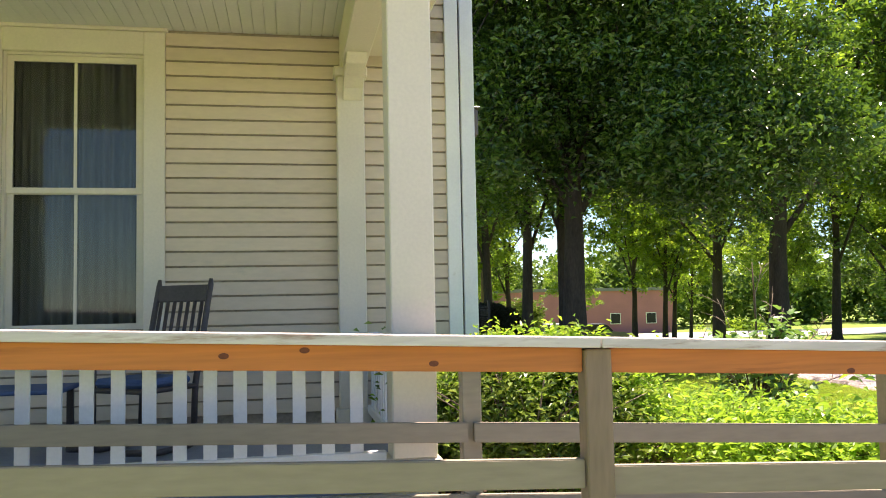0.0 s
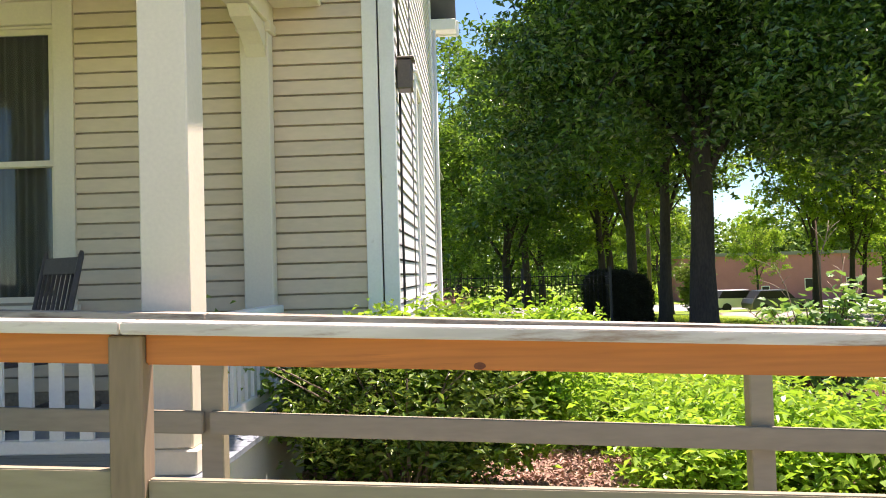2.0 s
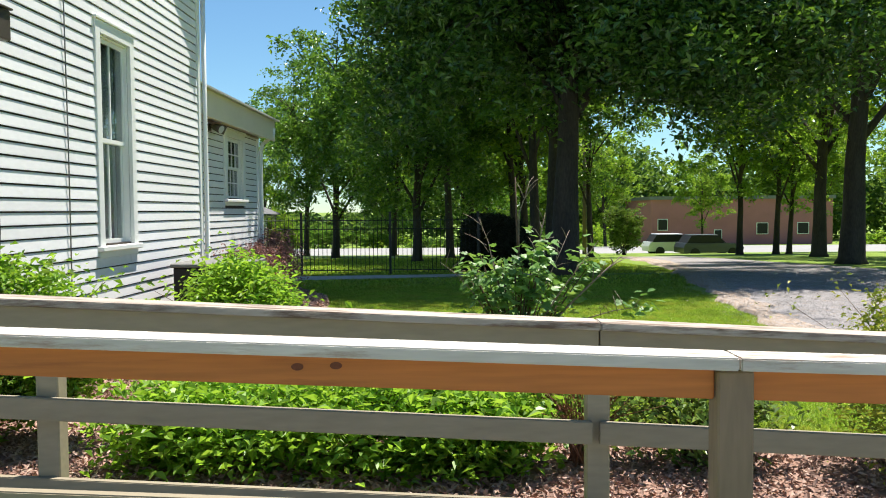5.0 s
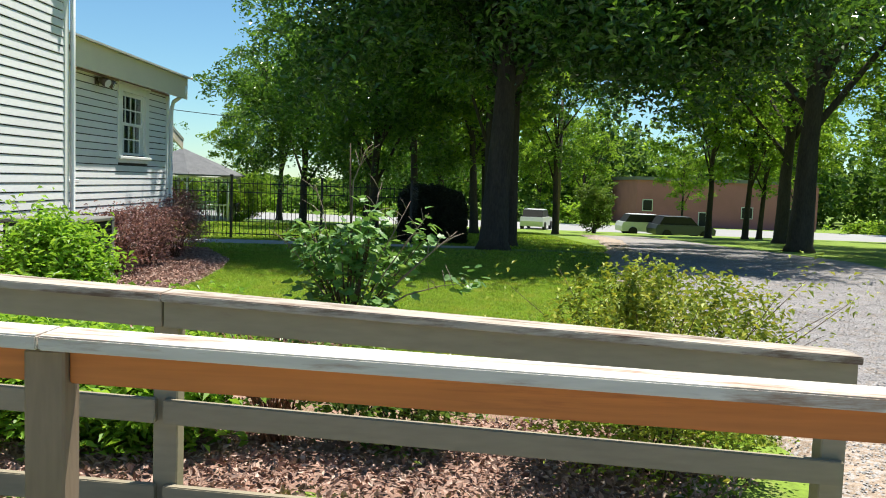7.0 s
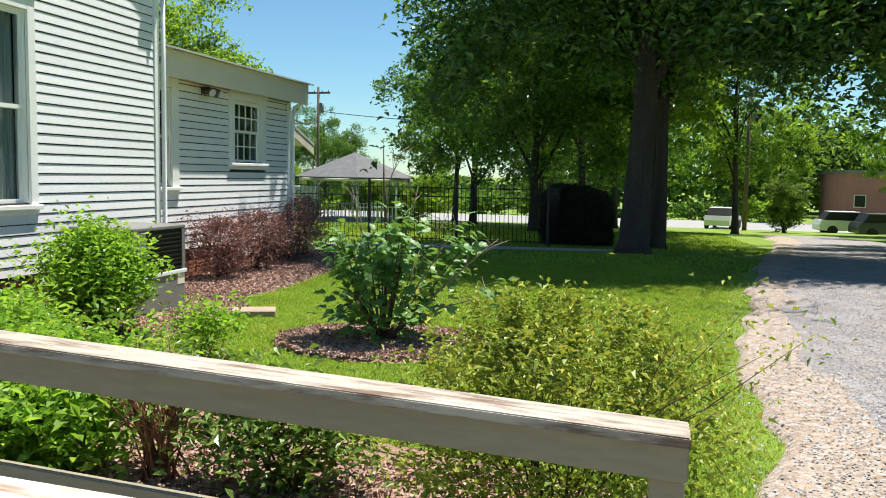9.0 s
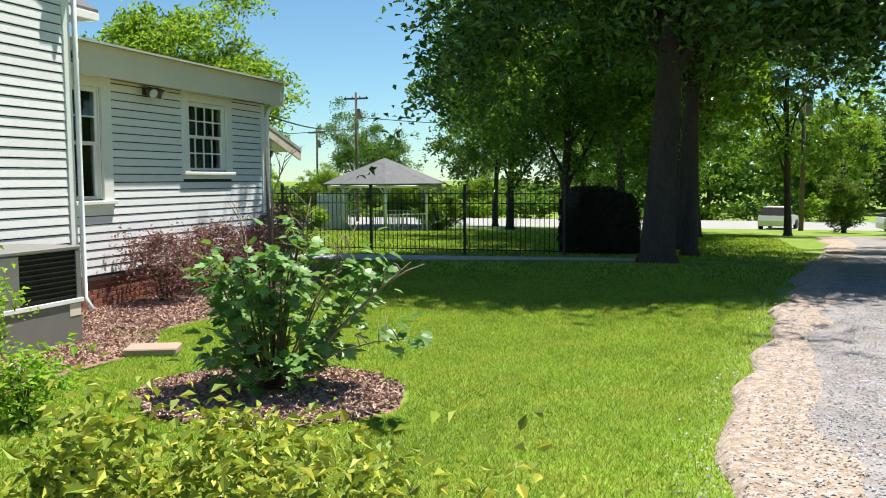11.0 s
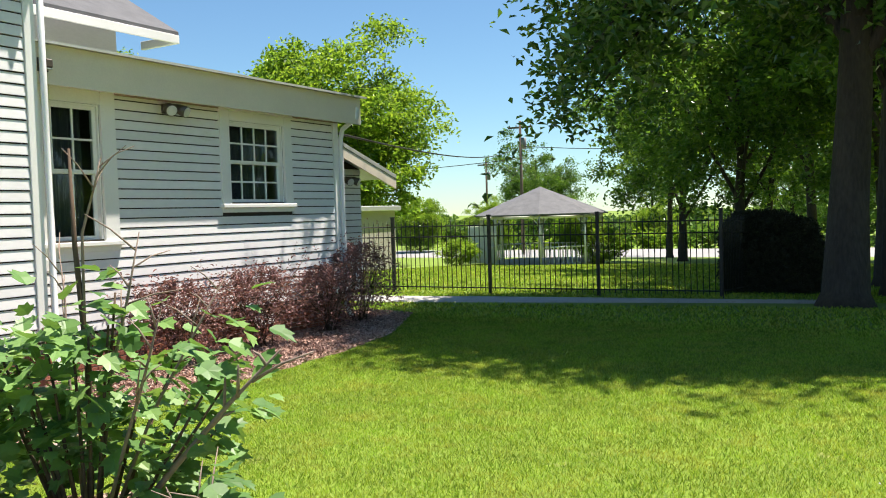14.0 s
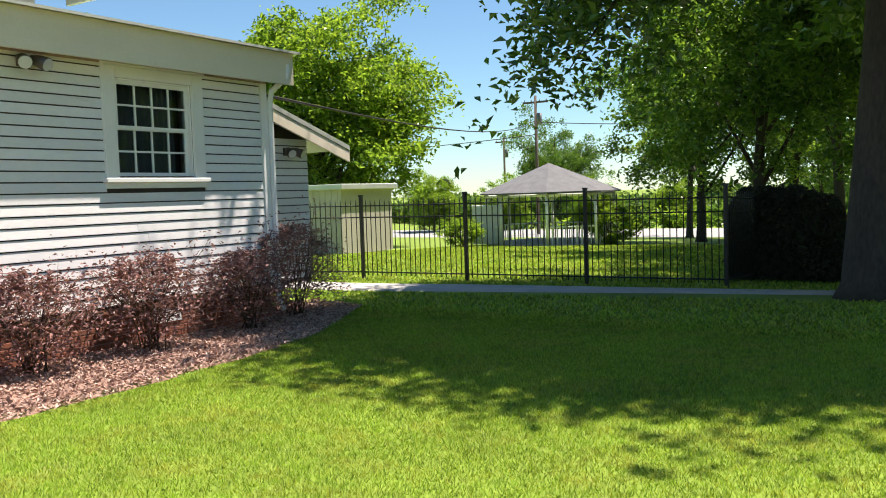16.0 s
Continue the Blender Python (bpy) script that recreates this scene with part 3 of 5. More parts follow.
structure("trim", boxes((XS + 0.001, XS + 0.042, Y0 + 0.001, Y0 + 0.035, 0.58, 6.0), bev=0.004), M["trim"], "white corner board on the sunny side", "corner board")
structure("trim", boxes((XS + 0.001, XS + 0.04, Y1 - 0.085, Y1 + 0.03, 0.58, 5.6), bev=0.004), M["trim"], "white rear corner board", "corner board")
structure("trim", boxes((XA + 0.001, XA + 0.04, 17.405, 17.52, 0.52, 3.26), bev=0.004), M["trim"], "white annex corner board", "corner board")

# foundation bricks
def brick_wall(name, x, y0, y1, z0, z1, label):
    base = structure(name, boxes((x - 0.2, x - 0.012, y0, y1, z0 - 0.3, z1)), M["mortar"], label, "foundation")
    me = mesh_of("brick", boxes((-0.1, 0, 0.004, 0.196, 0.004, 0.061), bev=0.004), M["brick"])
    row, z = 0, z0
    while z < z1 - 0.05:
        y = y0 - (0.1 if row % 2 else 0)
        while y < y1 - 0.1:
            ob = new("brick", me)
            ob.parent = base
            ob.location = (x, max(y, y0), z)
            y += 0.2
        z += 0.067
        row += 1


brick_wall("foundation_side", XS - 0.02, Y0, Y1, 0.12, 0.56, "red brick foundation of the main house")
brick_wall("foundation_annex", XA - 0.02, Y1, 17.5, 0.05, 0.5, "red brick foundation of the annex")

# eaves and roofs
def slab(name, pts, thick, material, label, category="roof"):
    """A flat roof slab over four corners, thickened downwards."""
    bm = bmesh.new()
    hi = [bm.verts.new(p) for p in pts]
    lo = [bm.verts.new((p[0], p[1], p[2] - thick)) for p in pts]
    bm.faces.new(hi)
    bm.faces.new(lo[::-1])
    for k in range(4):
        bm.faces.new((hi[k], lo[k], lo[(k + 1) % 4], hi[(k + 1) % 4]))
    bmesh.ops.recalc_face_normals(bm, faces=bm.faces)
    return structure(name, bm, material, label, category)


structure("annex_frieze", boxes((XA + 0.001, XA + 0.04, Y1 + 0.002, 17.52, 3.262, 3.30), bev=0.004), M["tan_stone"], "bare weathered strip of wood under the annex soffit", "frieze")
structure("annex_soffit", boxes((XA + 0.056, -4.27, Y1 + 0.002, 17.72, 3.30, 3.34)), M["cream"], "cream annex soffit", "soffit")
structure("annex_fascia", boxes((-4.269, -4.235, Y1 + 0.032, 17.76, 3.235, 3.66), bev=0.004), M["cream"], "deep cream annex fascia board", "fascia")
slab("roof_annex", [(-4.13, Y1 + 0.034, 3.675), (-4.13, 17.8, 3.675), (-11.0, 17.8, 4.75), (-11.0, Y1 + 0.034, 4.75)], 0.03, M["metal_roof"], "low-pitched pale annex roof")
RY, RZ = 9.02, 8.7
slab("roof_main", [(-3.66, Y1 + 0.32, 5.50), (-12.0, Y1 + 0.32, 5.50), (-12.0, RY, RZ), (-3.66, RY, RZ)], 0.09, M["shingle"], "grey shingle main roof, rear slope")
slab("roof_main_front", [(-3.66, Y0 - 0.45, 5.76), (-12.0, Y0 - 0.45, 5.76), (-12.0, RY, RZ), (-3.66, RY, RZ)], 0.09, M["shingle"], "grey shingle main roof, front slope")
structure("wall_gable", prism(bmesh.new(), [(Y0, 6.0), (Y1, 6.0), (RY, RZ - 0.1)], XS - 0.16, XS, "x"), M["siding_side"], "white gable over the side wall", "wall")
structure("wall_gable_far", prism(bmesh.new(), [(Y0, 6.0), (Y1, 6.0), (RY, RZ - 0.1)], -11.66, -11.5, "x"), M["cream"], "plain far gable", "wall")
# boxed return at the rear corner of the main eave
structure("eave_return", boxes((XS - 0.6, -3.66, Y1 + 0.04, Y1 + 0.29, 5.20, 5.36), (XS - 0.6, -3.62, Y1 + 0.291, Y1 + 0.33, 5.17, 5.40), bev=0.008), M["trim"], "white boxed eave return at the rear corner", "eave")
# rear wing roof behind the annex
slab("roof_wing", [(-8.9, 13.0, 5.45), (-8.9, 18.3, 5.45), (-12.5, 18.3, 7.6), (-12.5, 13.0, 7.6)], 0.07, M["shingle"], "grey shingle roof of the taller rear wing")
structure("wing_eave", boxes((-8.93, -8.88, 13.0, 18.3, 5.22, 5.38), (-9.9, -8.931, 18.22, 18.3, 5.22, 5.38), bev=0.006), M["trim"], "thin white fascia of the rear wing eave", "eave")
structure("wall_wing", boxes((-11.4, -9.85, 13.0, 17.6, 4.0, 5.6)), M["siding_side"], "white wall of the taller rear wing", "wall")
# small lean-to behind the annex
lean = wall_box("wall_leanto", (17.52, 19.35, 0.35, 2.95), [], pose(-5.46, 0, 0, 0, 0, 90), "white clapboard lean-to wall", material=M["joint_shade"])
clapboards(lean, (17.53, 19.34, 0.4, 2.62), [], M["siding_side"])
structure("wall_leanto_end", boxes((-9.0, -5.62, 19.2, 19.35, 0.35, 2.9)), M["trim"], "white lean-to end wall", "wall")
slab("roof_leanto", [(-5.0, 17.53, 3.28), (-5.0, 19.9, 2.52), (-9.0, 19.9, 2.52), (-9.0, 17.53, 3.28)], 0.07, M["metal_roof"], "sloping lean-to roof")
structure("leanto_fascia", prism(bmesh.new(), [(17.53, 3.20), (19.9, 2.44), (19.9, 2.26), (17.53, 3.02)], -5.05, -5.01, "x"), M["cream"], "cream sloping barge board", "fascia")

# ---- porch ----
PF = 0.72
structure("porch_floor", boxes(*[(-11.5, -4.72, 3.66 + 0.1 * k, 3.66 + 0.1 * k + 0.096, PF - 0.03, PF) for k in range(24)]), M["porch_floor"], "blue-grey painted porch floorboards", "porch floor")
structure("porch_base", boxes((-11.5, -4.80, 3.72, 3.80, 0.1, PF - 0.035), (-4.86, -4.78, 3.80, 6.12, 0.1, PF - 0.035)), M["trim"], "white painted porch skirt", "porch skirt")
ceil_bm = bmesh.new()
x = -11.4
while x < -5.1:
    box(ceil_bm, x, x + 0.086, 3.74, Y0 - 0.002, 3.868, 3.885)
    x += 0.09
box(ceil_bm, -11.5, -5.0, 3.6, Y0 - 0.002, 3.886, 3.93)
structure("ceiling_porch", ceil_bm, M["ceiling_paint"], "pale beadboard porch ceiling", "ceiling")
structure("porch_beam", boxes((-5.14, -4.94, 3.98, Y0 - 0.03, 3.56, 3.867), bev=0.006), M["cream"], "cream porch side beam", "beam")
structure("porch_beam_front", boxes((-11.5, -4.80, 3.68, 3.96, 3.58, 3.867), bev=0.006), M["cream"], "cream porch front beam", "beam")
structure("porch_eave", boxes((-4.938, -4.56, 3.3, Y0 - 0.045, 3.70, 3.96), (-11.5, -4.56, 3.2, 3.66, 3.88, 3.96), bev=0.012), M["cream"], "cream boxed porch eave", "eave")
slab("roof_porch", [(-4.4, 3.05, 4.02), (-4.4, Y0 - 0.05, 4.5), (-11.6, Y0 - 0.05, 4.5), (-11.6, 3.05, 4.02)], 0.05, M["shingle"], "shallow porch roof")


def column(name, x0, x1, y0, y1, label, group=""):
    e = thing(name, label, "column", ((x0 + x1) / 2, (y0 + y1) / 2, PF), group)
    w, d, h = (x1 - x0) / 2, (y1 - y0) / 2, 3.575 - PF
    part("shaft", boxes((-w, w, -d, d, 0.12, h - 0.08), bev=0.008), M["cream"], e)
    part("base", boxes((-w - 0.025, w + 0.025, -d - 0.025, d + 0.025, 0.0, 0.12), bev=0.008), M["cream"], e)
    part("capital", boxes((-w - 0.025, w + 0.025, -d - 0.025, d + 0.025, h - 0.08, h), bev=0.008), M["cream"], e)
    return e


col = column("porch_column", -5.03, -4.79, 3.72, 3.96, "square cream porch column with plain cap", "porch columns")
copy_thing(col, Matrix.Translation((-8.2, 3.84, PF)))
pil = column("porch_pilaster", -5.17, -4.95, 5.98, Y0 - 0.03, "cream half column against the house wall")
br = bmesh.new()
prism(br, [(5.975, 3.30), (5.975, 3.556), (5.50, 3.556), (5.58, 3.49), (5.78, 3.44), (5.90, 3.38)], -5.12, -4.97, "x")
tagged(part("porch_bracket", br, M["cream"]), "cream haunched bracket under the porch beam", "bracket")

rail_t = thing("porch_railing", "white porch railing with flat square balusters", "railing", (-8.0, 3.85, PF))
part("top_rail", boxes((-2.8, 2.95, -0.05, 0.05, 0.66, 0.72), bev=0.008), M["trim"], rail_t)
part("bottom_rail", boxes((-2.8, 2.95, -0.035, 0.035, 0.085, 0.15), bev=0.006), M["trim"], rail_t)
bal = mesh_of("baluster", boxes((-0.034, 0.034, -0.011, 0.011, 0.15, 0.66)), M["trim"])
for k in range(37):
    ob = new("baluster", bal)
    ob.parent = rail_t
    ob.location = (-2.68 + 0.152 * k, 0, 0)
side_r = thing("porch_railing", "white porch side railing with flat balusters", "railing", (-4.92, 4.9, PF))
part("top_rail", boxes((-0.05, 0.05, -0.92, 1.06, 0.66, 0.72), bev=0.008), M["trim"], side_r)
part("bottom_rail", boxes((-0.035, 0.035, -0.92, 1.06, 0.085, 0.15), bev=0.006), M["trim"], side_r)
bal2 = mesh_of("baluster", boxes((-0.011, 0.011, -0.034, 0.034, 0.15, 0.66)), M["trim"])
for k in range(13):
    ob = new("baluster", bal2)
    ob.parent = side_r
    ob.location = (0, -0.84 + 0.152 * k, 0)


# ---- ramp with its two railings ----
def knots(x, table):
    return float(np.interp(x, [p[0] for p in table], [p[1] for p in table]))


FAR = [(-9.2, 1.66), (-6.2, 1.56), (-4.5, 1.480), (-3.0, 1.408), (-1.0, 1.318), (0.2, 1.254), (1.1, 1.208), (3.08, 1.104)]
NEAR = [(-9.2, 1.70), (-6.5, 1.60), (-4.46, 1.522), (-2.02, 1.424), (0.42, 1.330), (2.95, 1.242)]


def plank(table, x0, x1, drop0, drop1, y0, y1):
    """A sloping plank between two heights under a line."""
    bm = bmesh.new()
    a, b = knots(x0, table), knots(x1, table)
    v = [bm.verts.new(p) for p in ((x0, y0, a - drop1), (x0, y1, a - drop1), (x0, y1, a - drop0), (x0, y0, a - drop0), (x1, y0, b - drop1), (x1, y1, b - drop1), (x1, y1, b - drop0), (x1, y0, b - drop0))]
    for f in ((0, 1, 2, 3), (7, 6, 5, 4), (0, 4, 5, 1), (3, 2, 6, 7), (0, 3, 7, 4), (1, 5, 6, 2)):
        bm.faces.new([v[i] for i in f])
    bmesh.ops.recalc_face_normals(bm, faces=bm.faces)
    bmesh.ops.bevel(bm, geom=list(bm.edges), offset=0.004, segments=2, affect="EDGES")
    return bm


near = thing("ramp_railing", "ramp railing with fresh orange pine board under a bleached cap", "railing")
far_r = thing("ramp_railing", "weathered grey-beige ramp railing with peeling cap", "railing")
NP = [-6.9, -4.457, -2.02, 0.42, 2.86]
FP = [-7.08, -4.64, -2.19, 0.26, 3.0]
for xp in NP:
    part("post", boxes((xp - 0.051, xp + 0.051, 2.20, 2.29, 0.1, knots(xp, NEAR) - 0.042), bev=0.006), M["post_wood"], near)
for xp in FP:
    part("post", boxes((xp - 0.051, xp + 0.051, 3.545, 3.635, 0.1, knots(xp, FAR) - 0.03), bev=0.006), M["rail_paint"], far_r)
cuts = [-9.0, *NP[1:4], 2.93]
for a, b in zip(cuts, cuts[1:]):
    part("cap", plank(NEAR, a + 0.002, b - 0.002, 0.0, 0.036, 2.165, 2.305), M["cap_wood"], near, "sun-bleached plank cap")
    part("low_board", plank(NEAR, a + 0.053, b - 0.053, 0.44 if a < -5 else 0.465, 0.545 if a < -5 else 0.57, 2.225, 2.263), M["rail_paint"], near)
for a, b in zip(cuts, cuts[1:]):
    part("top_board", plank(NEAR, a + 0.0525, b - 0.0525, 0.0365, 0.128, 2.225, 2.263), M["new_wood"], near, "fresh orange pine board")
for a, b in zip([-9.0, -4.64, 0.26], [-4.64, 0.26, 3.06]):
    part("cap", plank(FAR, a + 0.002, b - 0.002, 0.0, 0.032, 3.47, 3.64), M["cap_far"], far_r, "peeling grey plank cap")
    part("top_board", plank(FAR, a + 0.002, b - 0.004, 0.033, 0.142, 3.505, 3.543), M["rail_paint"], far_r)
    part("mid_board", plank(FAR, a + 0.002, b - 0.03, 0.44, 0.54, 3.505, 3.543), M["rail_paint"], far_r)
    part("low_board", plank(FAR, a + 0.002, b - 0.03, 0.80, 0.90, 3.505, 3.543), M["rail_paint"], far_r)
ramp_t = thing("wooden_ramp", "grey wooden wheelchair ramp up to the porch", "ramp")
for k in range(86):
    x0 = -9.0 + 0.14 * k
    part("deck_board", plank(FAR, x0, x0 + 0.134, 0.955, 0.99, 2.30, 3.50), M["deck"], ramp_t)
part("joist", plank(FAR, -9.0, 3.0, 0.992, 1.10, 2.32, 2.36), M["rail_paint"], ramp_t)
part("joist", plank(FAR, -9.0, 3.0, 0.992, 1.10, 3.44, 3.48), M["rail_paint"], ramp_t)


# ---- trees ----
def tree(name, label, at, height, r0, crown, material, leaves, size, seed, limbs=9, low=0.3, lean=(0, 0), group="", droop=0.0, clump=0.74, flat=0.5, extra=(), shell_share=0.7, squash=0.5):
    """crown: half-widths in x, y and z; its middle stands at height - half-height."""
    r = rng(seed)
    e = thing(name, label, "tree", (at[0], at[1], float(ground_z(at[0], at[1])) - 0.05), group)
    bm = bmesh.new()
    top = np.array([lean[0], lean[1], height * 0.82])
    spine = [np.array([lean[0] * s + r.normal(0, 0.05) * s * 2, lean[1] * s + r.normal(0, 0.05) * s * 2, height * 0.82 * s]) for s in np.linspace(0, 1, 9)]
    rad = [r0 * (1.45 if k == 0 else 1.0) * (1 - 0.85 * k / 8) for k in range(9)]
    spine.insert(1, spine[0] * 0.93 + spine[1] * 0.07 + np.array([0, 0, 0.15]))
    rad.insert(1, r0 * 1.08)
    tube(bm, spine, rad, 14)
    mid = np.array([lean[0] * 0.6, lean[1] * 0.6, height - crown[2]])
    ends = []
    for k in range(limbs):
        s = low + (0.9 - low) * (k + r.uniform(0, 0.8)) / limbs
        base = np.array([np.interp(s * height * 0.82, [p[2] for p in spine], [p[j] for p in spine]) for j in range(3)])
        a = k * 2.4 + r.uniform(-0.4, 0.4)
        u = np.array([math.cos(a), math.sin(a), r.uniform(-0.35, 0.55)])
        tip = mid + u * np.array(crown) * r.uniform(0.62, 0.92)
        tip[2] = max(tip[2], base[2] + 0.2)
        bend = base * 0.5 + tip * 0.5 + np.array([0, 0, r.uniform(0.0, 0.7)])
        lr = r0 * (0.42 - 0.25 * s)
        tube(bm, [base, base * 0.72 + bend * 0.28, bend, tip], [lr, lr * 0.85, lr * 0.55, lr * 0.12], 7)
        ends += [tip, bend * 0.35 + tip * 0.65, bend]
        for j in range(7):
            f = r.uniform(0.3, 0.95)
            st = bend * (1 - f) + tip * f
            tw = st + r.normal(0, 1, 3) * np.array(crown) * 0.26
            tube(bm, [st, st * 0.5 + tw * 0.5 + np.array([0, 0, 0.15]), tw], [lr * 0.35, lr * 0.22, lr * 0.06], 5)
            ends.append(tw)
    for tip in extra:
        tip = np.array(tip)
        base = np.array([lean[0] * 0.4, lean[1] * 0.4, height * 0.40])
        bend = base * 0.45 + tip * 0.55 + np.array([0, 0, 1.4])
        tube(bm, [base, base * 0.6 + bend * 0.4 + np.array([0, 0, 0.3]), bend, tip], [r0 * 0.3, r0 * 0.24, r0 * 0.13, r0 * 0.03], 7)
        for f in (0.25, 0.45, 0.65, 0.85, 1.0):
            for _ in range(2 if tip[0] < -3 else 4):
                ends.append(bend * (1 - f) + tip * f + r.normal(0, 0.4, 3))
    part("trunk", bm, M["bark"], e)
    # flat leafy sprays on the limbs' ends and over the crown's outside, drooping at their rims
    n2 = int(len(ends) * shell_share)
    v = unit(r.normal(size=(n2, 3)))
    shell = mid + v * np.array(crown) * r.uniform(0.5, 1.0, (n2, 1))
    cs = np.concatenate([np.array(ends), shell])
    cr = r.uniform(0.4, 1.3, len(cs)) * clump
    w = cr ** 2
    pick = r.choice(len(cs), leaves, p=w / w.sum())
    a = r.uniform(0, 2 * math.pi, leaves)
    rho = r.uniform(0, 1, leaves) ** 0.6 * (1 + 0.35 * np.sin(3 * a + pick) + 0.2 * np.sin(7 * a + 2.3 * pick))
    tilt = r.normal(0, 0.25, (len(cs), 2))[pick]
    dx, dy = rho * np.cos(a), rho * np.sin(a)
    dz = r.normal(0, 0.20, leaves) * squash * 2 + dx * tilt[:, 0] + dy * tilt[:, 1] - 0.30 * rho ** 2
    pos = cs[pick] + np.stack([dx, dy, dz], 1) * cr[pick][:, None]
    pos[:, 2] -= droop * np.abs(r.normal(size=leaves)) * 0.4
    pos[:, 2] = np.maximum(pos[:, 2], 1.2)
    part("crown", leaf_mesh("crown", pos, size, M[material], seed + 1, flat), M[material], e)
    return e


big = tree("shade_tree", "huge old shade tree with a thick grey trunk", (2.45, 22.2), 17.0, 0.36, (5.5, 4.9, 6.0), "leaf_dark", 140000, 0.20, 21, 22, 0.26, (0.6, 1.3), "", 0.3, 1.1, 0.5,
           ((2.2, -1.5, 5.0), (3.6, 0.6, 5.4), (3.0, -2.4, 6.6), (1.0, -3.0, 6.2), (5.4, -0.6, 5.0), (7.4, 0.0, 5.6), (6.4, -2.2, 7.2), (8.6, 0.4, 8.2), (7.6, -1.6, 9.6), (-4.2, -1.2, 4.4), (-4.6, 0.2, 3.8), (-3.2, -2.2, 5.4), (-5.0, 0.4, 4.8), (-5.4, 0.6, 6.4), (-5.0, 1.6, 5.6), (-5.2, 1.4, 8.2), (-3.6, -1.6, 7.2), (-4.6, 2.0, 7.8), (4.6, -3.0, 6.0), (2.6, -3.4, 5.4), (3.6, -1.2, 4.5), (1.4, -2.2, 7.4), (4.8, -1.8, 7.0), (6.0, 1.0, 6.4), (2.4, 0.8, 7.6), (6.8, -3.0, 5.8), (8.8, -1.0, 6.6), (1.8, 1.6, 5.6), (3.2, 2.4, 6.2), (5.0, 1.6, 5.6)), 1.0, 0.55)
protos = [
    tree("woodland_tree", "tall leafy tree with a bare lower trunk", (2.75, 28.2), 16.0, 0.22, (4.6, 4.6, 6.0), "leaf_mid", 15000, 0.25, 31, 12, 0.26, (0.3, 0.2), "woodland trees"),
    tree("woodland_tree", "tall tree with sunlit mid-green leaves", (13.5, 29.7), 18.0, 0.42, (6.4, 6.2, 7.0), "leaf_light", 17000, 0.25, 41, 16, 0.26, (0.4, -0.2), "woodland trees"),
    tree("woodland_tree", "slim tree with light green leaves", (2.3, 38.5), 14.0, 0.2, (4.0, 4.0, 5.4), "leaf_light", 13000, 0.26, 51, 10, 0.25, (-0.5, 0.3), "woodland trees"),
    tree("garden_tree", "broad tree with drooping foliage near the ground", (-8.0, 52.0), 13.5, 0.24, (6.0, 5.0, 5.6), "leaf_mid", 26000, 0.24, 61, 12, 0.15, (0.2, 0.3), "garden trees", 1.2),
    tree("garden_tree", "dense bright green maple behind the shed", (-22.6, 40.0), 11.6, 0.3, (5.4, 4.6, 5.4), "leaf_light", 60000, 0.23, 71, 12, 0.15, (0, 0), "garden trees", 0.3, 1.1, shell_share=1.5),
]
SPOTS = [
    (0, 3.05, 24.9, 1.0, 0.9), (0, 2.8, 34.0, 3.1, 1.0), (2, 2.9, 40.0, 0.4, 1.0), (0, 6.9, 46.0, 2.3, 0.8), (1, 17.6, 42.0, 1.2, 0.85), (2, 17.0, 52.0, 1.9, 1.0), (0, 19.6, 53.0, 5.0, 0.9), (2, 21.2, 55.0, 2.6, 0.9),
    (0, 20.5, 36, 5.0, 1.05), (1, 23.0, 29, 2.6, 0.95), (0, 27.0, 38, 1.9, 1.1), (2, 31.0, 33, 4.2, 1.15), (1, 35.0, 44, 0.8, 1.0), (0, 18.5, 25.5, 2.0, 1.0), 
    (3, -2.2, 37.5, 0.4, 0.92), (0, -0.8, 46.0, 2.9, 1.05), (0, 25.5, 26.0, 0.2, 1.05), (1, 30.0, 24.0, 4.0, 0.9), (3, 0.5, 53.0, 1.1, 1.05), (2, -5.0, 60, 3.3, 1.1), (0, -12.0, 64, 5.2, 1.0),
    (2, 14.0, 82, 0.5, 0.9), (2, 3.0, 88, 1.5, 1.1), (3, -8, 92, 4.4, 1.0), (2, 46, 82, 5.4, 1.3),
    (2, -22, 95, 0.9, 1.0), (3, -34, 92, 1.8, 0.95), (4, -29.5, 36.0, 2.4, 0.95), (2, 26.0, 62.0, 2.9, 0.75), (2, 33.0, 60.0, 4.9, 0.8), (2, 10.0, 86.0, 1.9, 0.8), (2, 39.0, 50.0, 3.9, 0.85), (2, 24.0, 84.0, 5.5, 0.7), (4, 50.0, 62.0, 0.3, 1.6), (3, 42.0, 58.0, 2.0, 1.4),
    (4, -33.0, 78.0, 1.0, 0.45), (4, -39.0, 75.0, 2.2, 0.5), (4, -26.5, 84.0, 3.7, 0.42), (4, -20.0, 88.0, 5.1, 0.45),
]
for k, x, y, turn, s in SPOTS:
    copy_thing(protos[k], Matrix.LocRotScale((x, y, float(ground_z(x, y)) - 0.05), Euler((0, 0, turn)), (s, s, s * (1 + 0.06 * math.sin(7 * turn)))))


